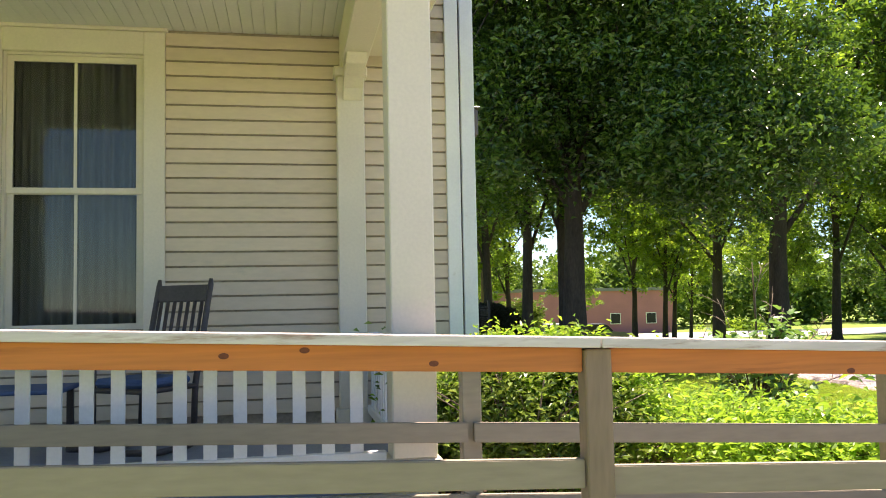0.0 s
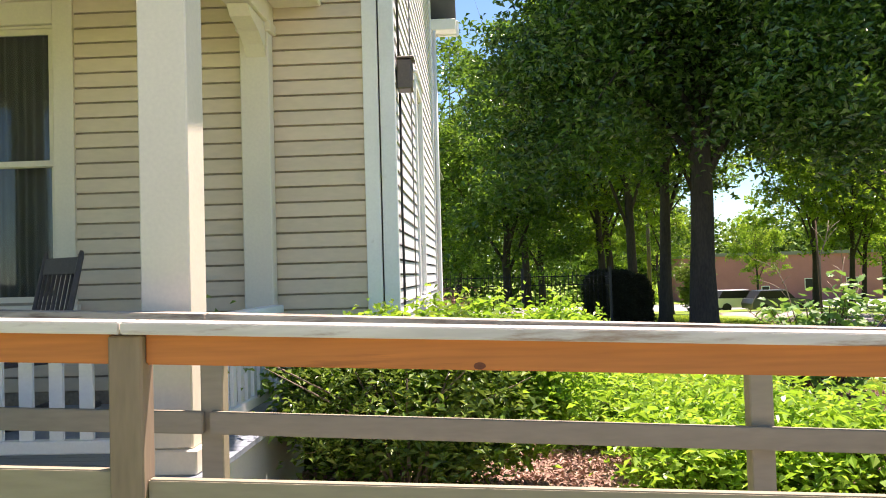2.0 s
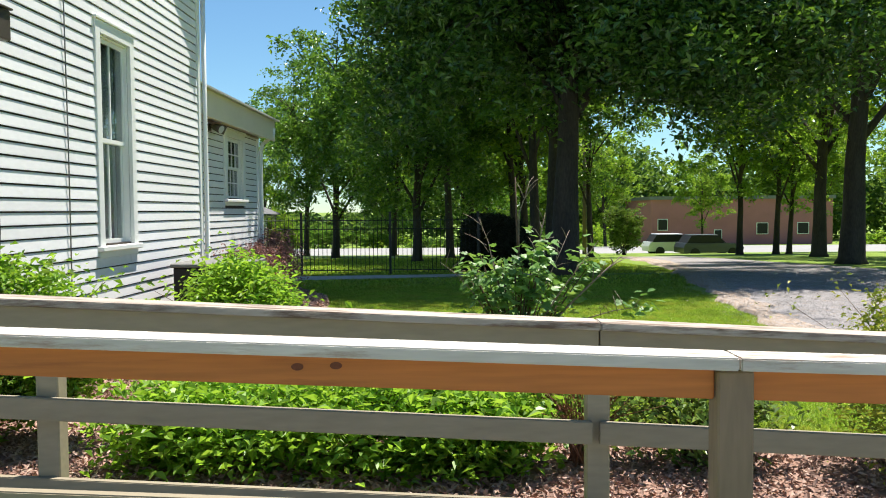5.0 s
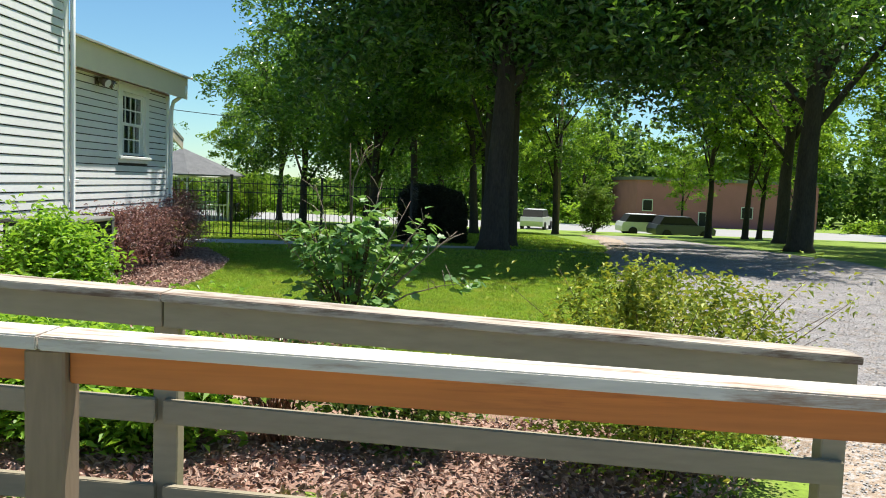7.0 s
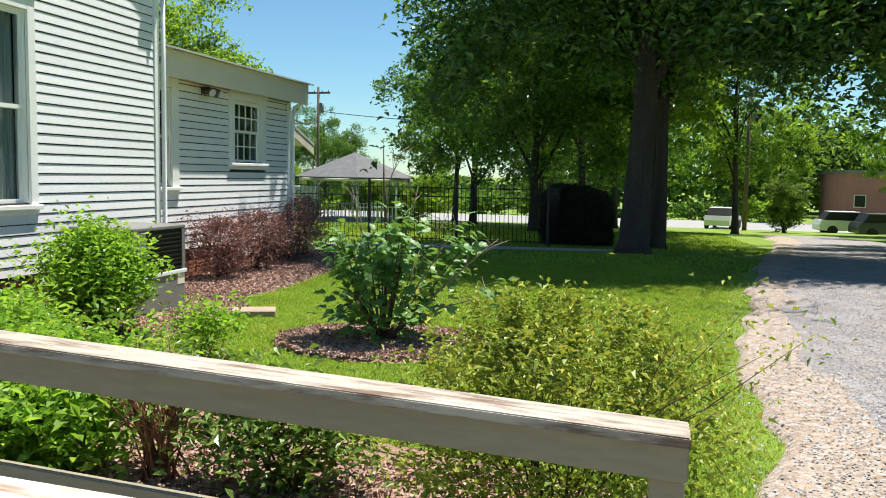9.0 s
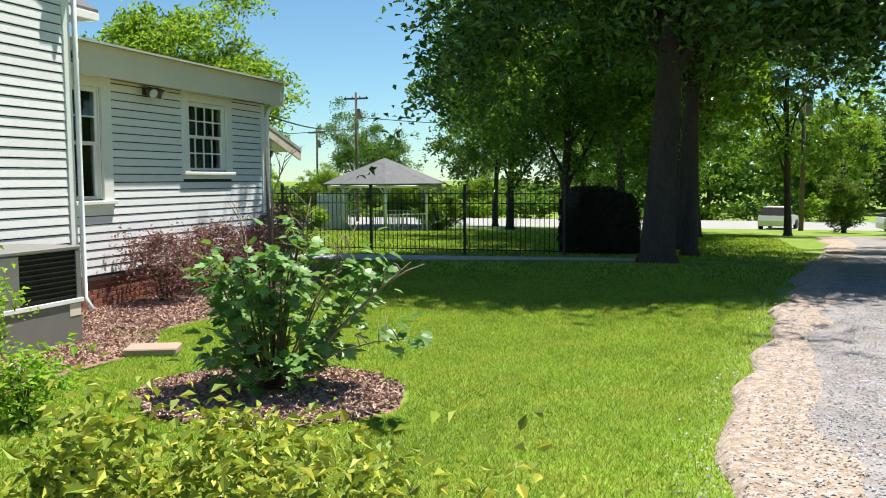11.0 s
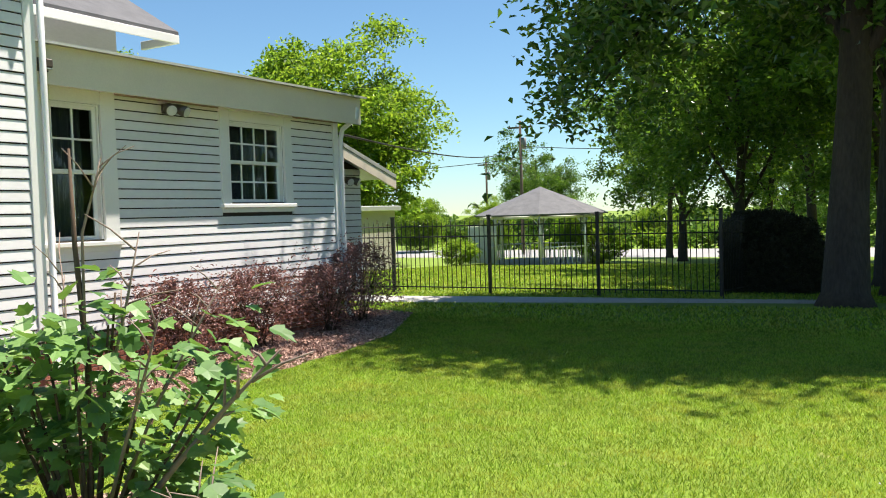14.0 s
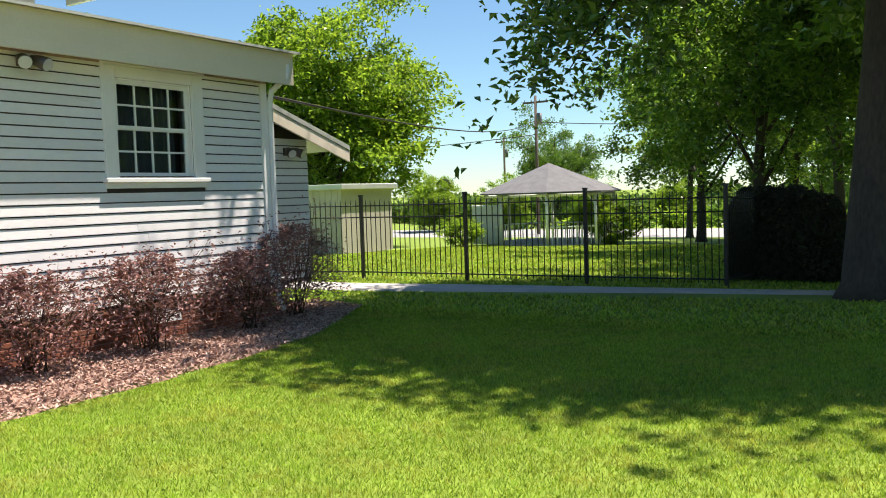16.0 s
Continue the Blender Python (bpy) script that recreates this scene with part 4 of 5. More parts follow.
# ---- shrubs ----
def shrub(name, label, at, half, n, size, material, seed, stems=9, stem_r=0.010, stem_mat="stem", hollow=0.5, flat=0.8, group="", aspect=0.5, low=0.1, spikes=0, spike_h=0.3, category="bush", fuzz=0.12, reach=1.95):
    """A bush: stems from one base, and leaves in small clumps through its outer part."""
    r = rng(seed)
    e = thing(name, label, category, (at[0], at[1], float(ground_z(*at)) + 0.015), group)
    bm = bmesh.new()
    tips = []
    for k in range(stems):
        a = 2 * math.pi * k / stems + r.uniform(-0.3, 0.3)
        q = r.uniform(0.35, 0.95)
        tip = np.array([math.cos(a) * half[0] * q, math.sin(a) * half[1] * q, half[2] * r.uniform(min(1.2, reach - 0.3), reach)])
        b = np.array([r.normal(0, 0.06), r.normal(0, 0.06), -0.03])
        m = np.array([tip[0] * 0.45, tip[1] * 0.45, tip[2] * 0.55])
        tube(bm, [b, m, tip], [stem_r, stem_r * 0.8, stem_r * 0.35], 5)
        tips.append(tip)
        for j in range(2):
            t2 = tip + r.normal(0, 1, 3) * np.array(half) * 0.35
            t2[2] = max(t2[2], 0.1)
            tube(bm, [m, m * 0.4 + t2 * 0.6, t2], [stem_r * 0.6, stem_r * 0.45, stem_r * 0.2], 4)
            tips.append(t2)
    part("branchwork", bm, M[stem_mat], e)
    m = max(20, n // 28)
    v = unit(r.normal(size=(m, 3)))
    cen = np.array([0, 0, half[2] * (1 + low)])
    c = cen + v * np.array(half) * (hollow + (1 - hollow) * r.uniform(0, 1, (m, 1)) ** 0.6) * (0.85 + 0.25 * r.uniform(0, 1, (m, 1)))
    c = np.concatenate([c, np.array(tips)])
    pick = r.integers(0, len(c), n)
    pos = c[pick] + r.normal(0, fuzz, (n, 3)) * np.array([1, 1, 0.7])
    if spikes:
        k = n // 5
        sp = r.integers(0, spikes, k)
        a = r.uniform(0, 2 * math.pi, spikes)
        rad = r.uniform(0.1, 0.9, spikes)
        h = r.uniform(0, 1, k)
        pos[:k] = np.stack([np.cos(a[sp]) * rad[sp] * half[0], np.sin(a[sp]) * rad[sp] * half[1], half[2] * 1.8 * np.sqrt(1 - 0.5 * rad[sp] ** 2) + h * spike_h], 1) + r.normal(0, 0.025, (k, 3))
    pos[:, 2] = np.maximum(pos[:, 2], 0.03)
    part("foliage", leaf_mesh("foliage", pos, size, M[material], seed + 1, flat, aspect), M[material], e)
    return e


# beside the porch and along the ramp
shrub("evergreen_shrub", "leafy evergreen shrub with bare lower stems by the porch", (-3.9, 5.15), (0.78, 0.5, 0.54), 6200, 0.065, "leaf_hedge", 101, 12, 0.014, "twig", 0.55, low=0.25)
shrub("leafy_shrub", "bright green hedge shrub in front of the house corner", (-3.75, 5.5), (1.05, 0.46, 0.58), 17000, 0.07, "leaf_shrub", 102, 10, 0.012, hollow=0.6, low=0.15, fuzz=0.08, reach=1.6)
for k, (x, y, hx, hz, sd) in enumerate([(-1.75, 5.9, 0.75, 0.29, 110), (-0.95, 5.0, 0.62, 0.28, 111), (-1.2, 6.4, 0.6, 0.2, 112), (-2.3, 7.0, 0.55, 0.28, 113), (-0.30, 4.9, 0.45, 0.24, 114), (-1.9, 5.0, 0.6, 0.26, 115)]):
    shrub("ground_cover", "low bright green leafy perennial clump", (x, y), (hx, hx * 0.75, hz), 3600, 0.08, "leaf_shrub", sd, 12, 0.006, hollow=0.4, low=0.0, group="low perennials", category="plant")
shrub("leafy_shrub", "rounded bright green shrub beside the outdoor unit", (-2.62, 8.55), (0.54, 0.46, 0.54), 6800, 0.075, "leaf_shrub", 120, 12, 0.01, hollow=0.5, low=0.1)
shrub("leafy_shrub", "low bright green shrub in the mulch", (-1.0, 7.9), (0.26, 0.22, 0.22), 800, 0.07, "leaf_shrub", 121, 8, 0.007, hollow=0.4)
shrub("twiggy_shrub", "half-bare shrub with reddish dry stems", (0.40, 5.0), (0.50, 0.3, 0.36), 520, 0.06, "leaf_hedge", 122, 44, 0.007, "dry_stem", 0.5, low=0.0)
shrub("evergreen_shrub", "small evergreen shrub in mulch beside the ramp", (1.10, 5.0), (0.42, 0.32, 0.28), 2100, 0.065, "leaf_hedge", 123, 10, 0.008)
shrub("golden_shrub", "feathery yellow-green spirea beside the ramp end", (2.55, 4.72), (0.74, 0.62, 0.50), 15000, 0.038, "leaf_gold", 124, 22, 0.006, "stem", 0.45, 0.7, spikes=60, spike_h=0.28, low=0.05, fuzz=0.09)
for k, (x, y, h, sd) in enumerate([(-4.0, 13.6, 0.46, 130), (-4.05, 15.0, 0.50, 131), (-4.05, 16.55, 0.46, 132), (-4.35, 17.75, 0.62, 133)]):
    shrub("purple_shrub", "purple-brown shrub against the annex wall", (x, y), (0.50 + 0.12 * (k == 3), 0.62, h), 3800, 0.055, "leaf_purple", sd, 16, 0.009, "stem", 0.45, group="purple shrubs", spikes=26, spike_h=0.2, low=0.12)
shrub("round_shrub", "rounded bright shrub by the gazebo", (-10.3, 45.6), (1.25, 1.1, 0.85), 5200, 0.14, "leaf_light", 140, 10, 0.02, hollow=0.7)
shrub("round_shrub", "small shrub on the far lawn", (-15.8, 41.5), (0.9, 0.8, 0.55), 2600, 0.14, "leaf_light", 141, 10, 0.02, hollow=0.7)
# hedge whose shade is painted into its leaves
hedge = thing("clipped_hedge", "flat-topped hedge block coloured near-black for deep shade", "hedge", (0.75, 25.5, float(ground_z(0.75, 25.5))))
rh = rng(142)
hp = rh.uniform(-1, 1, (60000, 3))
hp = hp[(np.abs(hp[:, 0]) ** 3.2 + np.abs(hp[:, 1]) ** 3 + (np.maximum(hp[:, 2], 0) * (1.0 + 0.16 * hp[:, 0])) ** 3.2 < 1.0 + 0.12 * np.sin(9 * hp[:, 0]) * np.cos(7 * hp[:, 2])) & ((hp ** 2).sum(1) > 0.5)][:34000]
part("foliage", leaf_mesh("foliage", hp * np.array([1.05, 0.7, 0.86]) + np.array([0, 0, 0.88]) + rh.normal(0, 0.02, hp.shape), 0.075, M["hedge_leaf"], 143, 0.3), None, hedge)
# solid filler core in the same shade-darkened colour
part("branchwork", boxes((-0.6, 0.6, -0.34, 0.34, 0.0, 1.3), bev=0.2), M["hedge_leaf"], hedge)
shrub("young_conifer", "small conical evergreen at the car park edge", (10.5, 55.0), (1.2, 1.2, 1.5), 5200, 0.2, "leaf_hedge", 143, 10, 0.02, hollow=0.4, category="tree")
# far woods
rw = rng(401)
nw = 420
wx = rw.uniform(-190, 260, nw)
wy = 128 + 26 * rw.uniform(0, 1, nw) + np.abs(wx) * 0.05
wh = np.where(wx < -12, rw.uniform(3.0, 5.5, nw), rw.uniform(9.0, 19.0, nw))
pick = rw.integers(0, nw, 130000)
d = unit(rw.normal(size=(130000, 3))) * rw.uniform(0, 1, (130000, 1)) ** 0.4
pw = np.stack([wx[pick] + d[:, 0] * 5.0, wy[pick] + d[:, 1] * 4.0, ground_z(wx[pick], wy[pick]) + np.maximum(0.3, wh[pick] * 0.5 * (1 + d[:, 2] * 1.05))], 1)
tagged(new("far_woods", leaf_mesh("far_woods", pw, 1.15, M["far_leaf"], 402, 0.4, 0.7)), "distant belt of leafy woods beyond the street", "woods", "", "stuff")
for k in range(16):
    x = -34 + 5.2 * k
    if 14 < x < 44:
        continue
    shrub("far_shrub", "far shrub along the street", (x, 84 + 3 * math.sin(3 * k)), (2.8, 1.6, 0.9 + 0.3 * math.sin(5 * k)), 1300, 0.4, ("leaf_mid", "leaf_light")[k % 2], 300 + k, 6, 0.03, hollow=0.5, group="far shrubs", fuzz=0.3)


# fig bush
def fig_leaf(bm, m, s):
    """A broad three-lobed leaf."""
    shape = [(0, 0), (0.30, 0.10), (0.50, 0.34), (0.34, 0.42), (0.36, 0.78), (0.18, 0.72), (0, 1.0), (-0.18, 0.72), (-0.36, 0.78), (-0.34, 0.42), (-0.50, 0.34), (-0.30, 0.10)]
    v = [bm.verts.new(m @ Vector((x * s, y * s, s * (0.16 * abs(x) - 0.22 * y * y)))) for x, y in shape]
    c = bm.verts.new(m @ Vector((0, 0.42 * s, -0.05 * s)))
    for k in range(len(v)):
        bm.faces.new((c, v[k], v[(k + 1) % len(v)]))


fig = thing("fig_bush", "leafy fig bush with pale bare upper twigs", "bush", (0.30, 9.15, float(ground_z(0.3, 9.15)) + 0.06))
r = random.Random(77)
stem_bm, leaf_bm, twig_bm = bmesh.new(), bmesh.new(), bmesh.new()


def leafy(tip, base, count, reach):
    for _ in range(count):
        f = r.uniform(0.3, 1.08)
        p = base.lerp(tip, f) + Vector((r.gauss(0, reach), r.gauss(0, reach), r.gauss(0, reach * 0.8)))
        p.z = max(p.z, 0.06)
        out = Vector((p.x + r.gauss(0, 0.25), p.y + r.gauss(0, 0.25), r.uniform(-0.15, 0.25)))
        q = out.to_track_quat("Y", "Z").to_matrix().to_4x4()
        fig_leaf(leaf_bm, Matrix.Translation(p) @ q @ pose(0, 0, 0, r.uniform(-35, 25), r.uniform(-35, 35), 0), r.uniform(0.07, 0.145))


for k in range(24):
    a = 2.4 * k
    q = 0.25 + 0.5 * ((k * 0.618) % 1)
    tip = Vector((math.cos(a) * q * 1.05, math.sin(a) * q * 0.95, 0.5 + 0.85 * (1 - q) + r.uniform(-0.1, 0.2)))
    mid = Vector((tip.x * 0.5, tip.y * 0.5, tip.z * 0.42))
    tube(stem_bm, [(tip.x * 0.1, tip.y * 0.1, -0.05), mid, tip], [0.012, 0.009, 0.005], 6)
    leafy(tip, mid * 0.5, 30, 0.085)
tube(stem_bm, [(0.0, 0.0, -0.05), (0.02, 0.02, 0.9), (-0.01, 0.0, 1.5), (-0.02, 0.0, 1.95)], [0.017, 0.015, 0.012, 0.006], 6)
for tip, mid, rad in (((0.14, 0.05, 1.90), (0.02, 0.02, 1.55), 0.008), ((0.32, 0.1, 1.55), (0.15, 0.05, 0.9), 0.010), ((1.15, 0.1, 1.05), (0.55, 0.05, 0.50), 0.017),
                      ((0.85, -0.25, 1.25), (0.4, -0.1, 0.6), 0.010), ((0.62, 0.35, 1.35), (0.3, 0.15, 0.7), 0.009), ((-0.85, -0.1, 1.02), (-0.45, -0.05, 0.62), 0.010), ((-0.42, 0.2, 1.5), (-0.25, 0.1, 0.9), 0.008),
                      ((1.30, -0.35, 0.55), (0.65, -0.2, 0.38), 0.010)):
    t, m_ = Vector(tip), Vector(mid)
    tube(twig_bm, [(m_.x * 0.1, m_.y * 0.1, 0.0), m_, m_.lerp(t, 0.5) + Vector((0.02, 0, 0.03)), t], [rad, rad * 0.85, rad * 0.6, rad * 0.25], 6)
    for j in range(5):
        f = 0.35 + 0.13 * j
        s0 = m_.lerp(t, f)
        s1 = s0 + Vector((r.gauss(0.05, 0.12), r.gauss(0, 0.12), r.uniform(0.05, 0.22)))
        tube(twig_bm, [s0, s0.lerp(s1, 0.5) + Vector((0, 0, 0.015)), s1], [rad * 0.5, rad * 0.4, rad * 0.2], 5)
leafy(Vector((1.32, -0.36, 0.58)), Vector((1.05, -0.3, 0.5)), 26, 0.08)
leafy(Vector((0.75, 0.2, 1.1)), Vector((0.55, 0.15, 0.9)), 26, 0.10)
for k in range(12):
    a = 0.52 * k + 0.2
    leafy(Vector((math.cos(a) * 0.5, math.sin(a) * 0.5, 0.34)), Vector((math.cos(a) * 0.12, math.sin(a) * 0.12, 0.1)), 20, 0.09)
part("branchwork", stem_bm, M["stem"], fig)
part("bare_twig_growth", twig_bm, M["twig"], fig, "pale bare upper twigs")
part("foliage", leaf_bm, M["leaf_fig"], fig)


# ---- iron fence ----
def fence_run(p, q, bays, label, gate=False):
    p, q = Vector((*p, 0)), Vector((*q, 0))
    d = (q - p).normalized()
    L = (q - p).length
    e = thing("iron_fence", label, "fence", (p.x, p.y, float(ground_z(p.x, p.y)) - 0.02), "iron fence panels")
    e.rotation_euler = (0, 0, math.atan2(d.y, d.x))
    dz = (float(ground_z(q.x, q.y)) - float(ground_z(p.x, p.y))) / L
    post = mesh_of("post", boxes((-0.032, 0.032, -0.032, 0.032, 0, 1.74), (-0.04, 0.04, -0.04, 0.04, 1.74, 1.77)), M["iron"])
    pick = bmesh.new()
    tube(pick, [(0, 0, 0.09), (0, 0, 1.60), (0, 0, 1.68)], [0.0105, 0.0105, 0.001], 4)
    pick = mesh_of("picket", pick, M["iron"])
    for k in range(bays + 1):
        ob = part("post", post, None, e)
        ob.location = (L * k / bays, 0, dz * L * k / bays)
    for k in range(bays):
        a, b = L * k / bays, L * (k + 1) / bays
        for h in (0.16, 1.30, 1.54):
            bm = bmesh.new()
            tube(bm, [(a, 0, h + dz * a), (b, 0, h + dz * b)], [0.018, 0.018], 4)
            part("rail", bm, M["iron"], e)
        n = int((b - a) / 0.115)
        for j in range(1, n):
            x = a + (b - a) * j / n
            ob = part("picket", pick, None, e)
            ob.location = (x, 0, dz * x)


fence_run((-9.6, 22.2), (-7.14, 22.9), 1, "black iron picket fence panel beside the annex")
fence_run((-7.14, 22.9), (0.2, 23.3), 3, "black iron picket fence across the rear lawn")
fence_run((0.2, 23.3), (0.35, 25.6), 1, "black iron picket fence turning back at the corner")

# ---- gazebo ----
gz0 = float(ground_z(-13.4, 45.6))
gaz = thing("gazebo", "white garden gazebo with grey shingle roof", "gazebo", (-13.4, 45.6, gz0))
R = 3.35
part("floor_slab", tube(bmesh.new(), [(0, 0, 0.0), (0, 0, 0.18)], [R * 0.9, R * 0.9], 8), M["concrete"], gaz)
roof = bmesh.new()
hexa = [(R * math.cos(a), R * math.sin(a)) for a in [math.pi / 8 + k * math.pi / 4 for k in range(8)]]
apex = roof.verts.new((0, 0, 3.9))
rv = [roof.verts.new((x, y, 2.52)) for x, y in hexa]
lv = [roof.verts.new((x, y, 2.46)) for x, y in hexa]
for k in range(8):
    roof.faces.new((rv[k], rv[(k + 1) % 8], apex))
    roof.faces.new((rv[k], lv[k], lv[(k + 1) % 8], rv[(k + 1) % 8]))
roof.faces.new(lv[::-1])
part("roof", roof, M["shingle"], gaz)
for k in range(8):
    a, b = Vector((*hexa[k], 0)) * 0.9, Vector((*hexa[(k + 1) % 8], 0)) * 0.9
    part("post", tube(bmesh.new(), [(a.x, a.y, 0.1), (a.x, a.y, 2.47)], [0.075, 0.075], 4), M["trim"], gaz)
    part("fascia", tube(bmesh.new(), [(a.x, a.y, 2.38), (b.x, b.y, 2.38)], [0.09, 0.09], 4), M["trim"], gaz)
    for s in (0.16, 0.84):
        c = a.lerp(b, s)
        o = a if s < 0.5 else b
        part("bracket", tube(bmesh.new(), [(o.x, o.y, 1.95), (c.x, c.y, 2.34)], [0.035, 0.035], 4), M["trim"], gaz)
    if k not in (5,):
        part("rail", tube(bmesh.new(), [(a.x, a.y, 0.95), (b.x, b.y, 0.95)], [0.045, 0.045], 4), M["trim"], gaz)
        for j in range(1, 10):
            c = a.lerp(b, j / 10)
            part("baluster", tube(bmesh.new(), [(c.x, c.y, 0.18), (c.x, c.y, 0.95)], [0.03, 0.03], 4, False), M["trim"], gaz)

lp = bmesh.new()
box(lp, -0.7, 0.7, -0.05, 0.05, 0.18, 2.0, 0.01, pose(-2.2, -2.2, 0, 0, 0, 40))
part("side_panel", lp, M["gutter"], gaz, "pale blue-white panel leaning at the gazebo")

# ---- shed, far building, cars, poles ----
sh = thing("storage_shed", "flat-roofed beige storage shed", "shed", (-18.9, 35.0, float(ground_z(0, 35))))
part("wall", boxes((-2.7, 2.7, -1.6, 1.6, 0, 2.45)), M["beige_panel"], sh)
part("roof", boxes((-2.9, 2.9, -1.8, 1.8, 2.45, 2.66), bev=0.02), M["metal_roof"], sh)
for k in range(18):
    part("batten", boxes((-2.6 + 0.3 * k, -2.56 + 0.3 * k, -1.62, -1.601, 0.05, 2.44)), M["beige_panel"], sh)

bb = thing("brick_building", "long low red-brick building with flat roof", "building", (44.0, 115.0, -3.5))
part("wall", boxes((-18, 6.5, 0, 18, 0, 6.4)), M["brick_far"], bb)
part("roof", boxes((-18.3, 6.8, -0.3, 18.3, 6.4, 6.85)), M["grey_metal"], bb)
for x, w, z0, z1 in ((-16.5, 1.4, 2.2, 3.8), (-9.0, 1.1, 0.0, 2.3), (-3.0, 1.6, 1.6, 3.2), (2.5, 1.6, 1.6, 3.2)):
    wd = part("window", boxes((x - w / 2, x + w / 2, -0.08, -0.002, z0, z1)), M["trim"], bb)
    part("pane", boxes((x - w / 2 + 0.1, x + w / 2 - 0.1, -0.1, -0.085, z0 + 0.1, z1 - 0.1)), M["dark_metal"], wd)


def car(label, at, turn, paint):
    e = thing("car", label, "car", (at[0], at[1], at[2]), "parked cars")
    e.rotation_euler = (0, 0, turn)
    bm = bmesh.new()
    prism(bm, [(-2.2, 0.32), (2.2, 0.32), (2.25, 0.7), (1.9, 0.92), (0.95, 1.0), (-2.1, 1.02), (-2.25, 0.7)], -0.88, 0.88, "y")
    part("body", bm, M[paint], e)
    bm = bmesh.new()
    prism(bm, [(-1.95, 1.02), (0.95, 1.0), (0.4, 1.52), (-1.6, 1.55)], -0.78, 0.78, "y")
    part("cabin", bm, M["dark_metal"], e)
    part("roof", boxes((-1.55, 0.36, -0.72, 0.72, 1.545, 1.60), bev=0.02), M[paint], e)
    for x in (-1.4, 1.4):
        for y in (-0.86, 0.86):
            part("wheel", tube(bmesh.new(), [(x, y - 0.1, 0.33), (x, y + 0.1, 0.33)], [0.33, 0.33], 14), M["black"], e)
    return e


car("white pickup parked on the far car park", (7.8, 66.0, -1.75), 1.3, "car_white")
car("white car parked beside the brick building", (15.8, 63.0, -1.75), 0.1, "car_white")
car("dark car parked beside the brick building", (17.6, 60.5, -1.75), 0.15, "car_dark")


def pole(at, h, label):
    e = thing("utility_pole", label, "utility pole", (*at, float(ground_z(*at))))
    part("pole", tube(bmesh.new(), [(0, 0, 0), (0, 0, h)], [0.16, 0.11], 8), M["pole_wood"], e)
    part("crossarm", boxes((-1.1, 1.1, -0.06, 0.06, h - 0.6, h - 0.45)), M["pole_wood"], e)
    for x in (-0.95, -0.35, 0.35, 0.95):
        part("insulator", tube(bmesh.new(), [(x, 0, h - 0.45), (x, 0, h - 0.28)], [0.05, 0.03], 6), M["grey_metal"], e)
    part("transformer", tube(bmesh.new(), [(0.3, 0, h - 2.3), (0.3, 0, h - 1.4)], [0.22, 0.22], 10), M["grey_metal"], e)


pole((-25.8, 70.0), 11.2, "wooden utility pole with transformer behind the gazebo")
pole((-42.0, 95.0), 11.0, "far wooden utility pole")
pole((8.8, 61.0), 9.5, "wooden utility pole at the car park")


def wire(name, pts, rad, label, mat="cable", category="cable"):
    return tagged(part(name, tube(bmesh.new(), pts, [rad] * len(pts), 5), M[mat]), label, category)


def sag(a, b, drop, n=14):
    a, b = Vector(a), Vector(b)
    return [a.lerp(b, k / n) - Vector((0, 0, drop * 4 * (k / n) * (1 - k / n))) for k in range(n + 1)]


wire("power_line", sag((-5.0, 17.9, 3.2), (-25.8, 70.0, 7.3), 0.7), 0.022, "thin black service line to the utility pole")
wire("power_line", sag((-60.0, 62.0, 6.0), (-25.8, 70.0, 6.2), 0.6), 0.03, "thin black utility line")
wire("power_line", sag((-25.8, 70.0, 7.2), (8.8, 61.0, 6.0), 0.8), 0.03, "thin black utility line between poles")

# ---- outdoor unit ----
hv = thing("outdoor_unit", "grey packaged air-conditioning unit with louvred side", "air conditioner", (-3.26, 10.07, 0.04))
hv.rotation_euler = (0, 0, math.pi / 2)
part("plinth", boxes((-0.56, 0.54, -0.42, 0.42, 0.0, 0.52), bev=0.01), M["grey_metal"], hv, "grey plinth skirt with pale patches")
part("body", boxes((-0.54, 0.52, -0.40, 0.40, 0.525, 1.06), bev=0.01), M["dark_metal"], hv)
part("top", boxes((-0.57, 0.55, -0.43, 0.43, 1.062, 1.11), bev=0.012), M["grey_metal"], hv)
part("corner_post", boxes((-0.57, -0.30, -0.425, -0.402, 0.53, 1.06), bev=0.004), M["grey_metal"], hv)
part("corner_post", boxes((0.47, 0.545, -0.425, -0.402, 0.53, 1.06), bev=0.004), M["grey_metal"], hv)
part("sill_strip", boxes((-0.57, 0.56, -0.44, -0.40, 0.50, 0.545), bev=0.004), M["gutter"], hv)
for k in range(9):
    z = 0.575 + 0.053 * k
    part("louvre", boxes((-0.298, 0.468, -0.424, -0.402, z, z + 0.012)), M["dark_metal"], hv)
part("label_plate", boxes((0.36, 0.52, -0.4245, -0.421, 0.36, 0.49)), M["cream"], hv, "pale cream patch on the plinth")
part("label_plate", boxes((0.05, 0.20, -0.4245, -0.421, 0.02, 0.09)), M["trim"], hv)
pv = bmesh.new()
box(pv, -0.26, 0.26, -0.17, 0.17, 0.0, 0.075, bev=0.012)
slab_t = part("paving_slab", pv, M["tan_stone"])
tagged(slab_t, "loose tan paving slab on the lawn edge", "paving slab")
slab_t.matrix_basis = pose(-1.75, 10.35, float(ground_z(-1.75, 10.35)) + 0.01, 0, 0, 24)


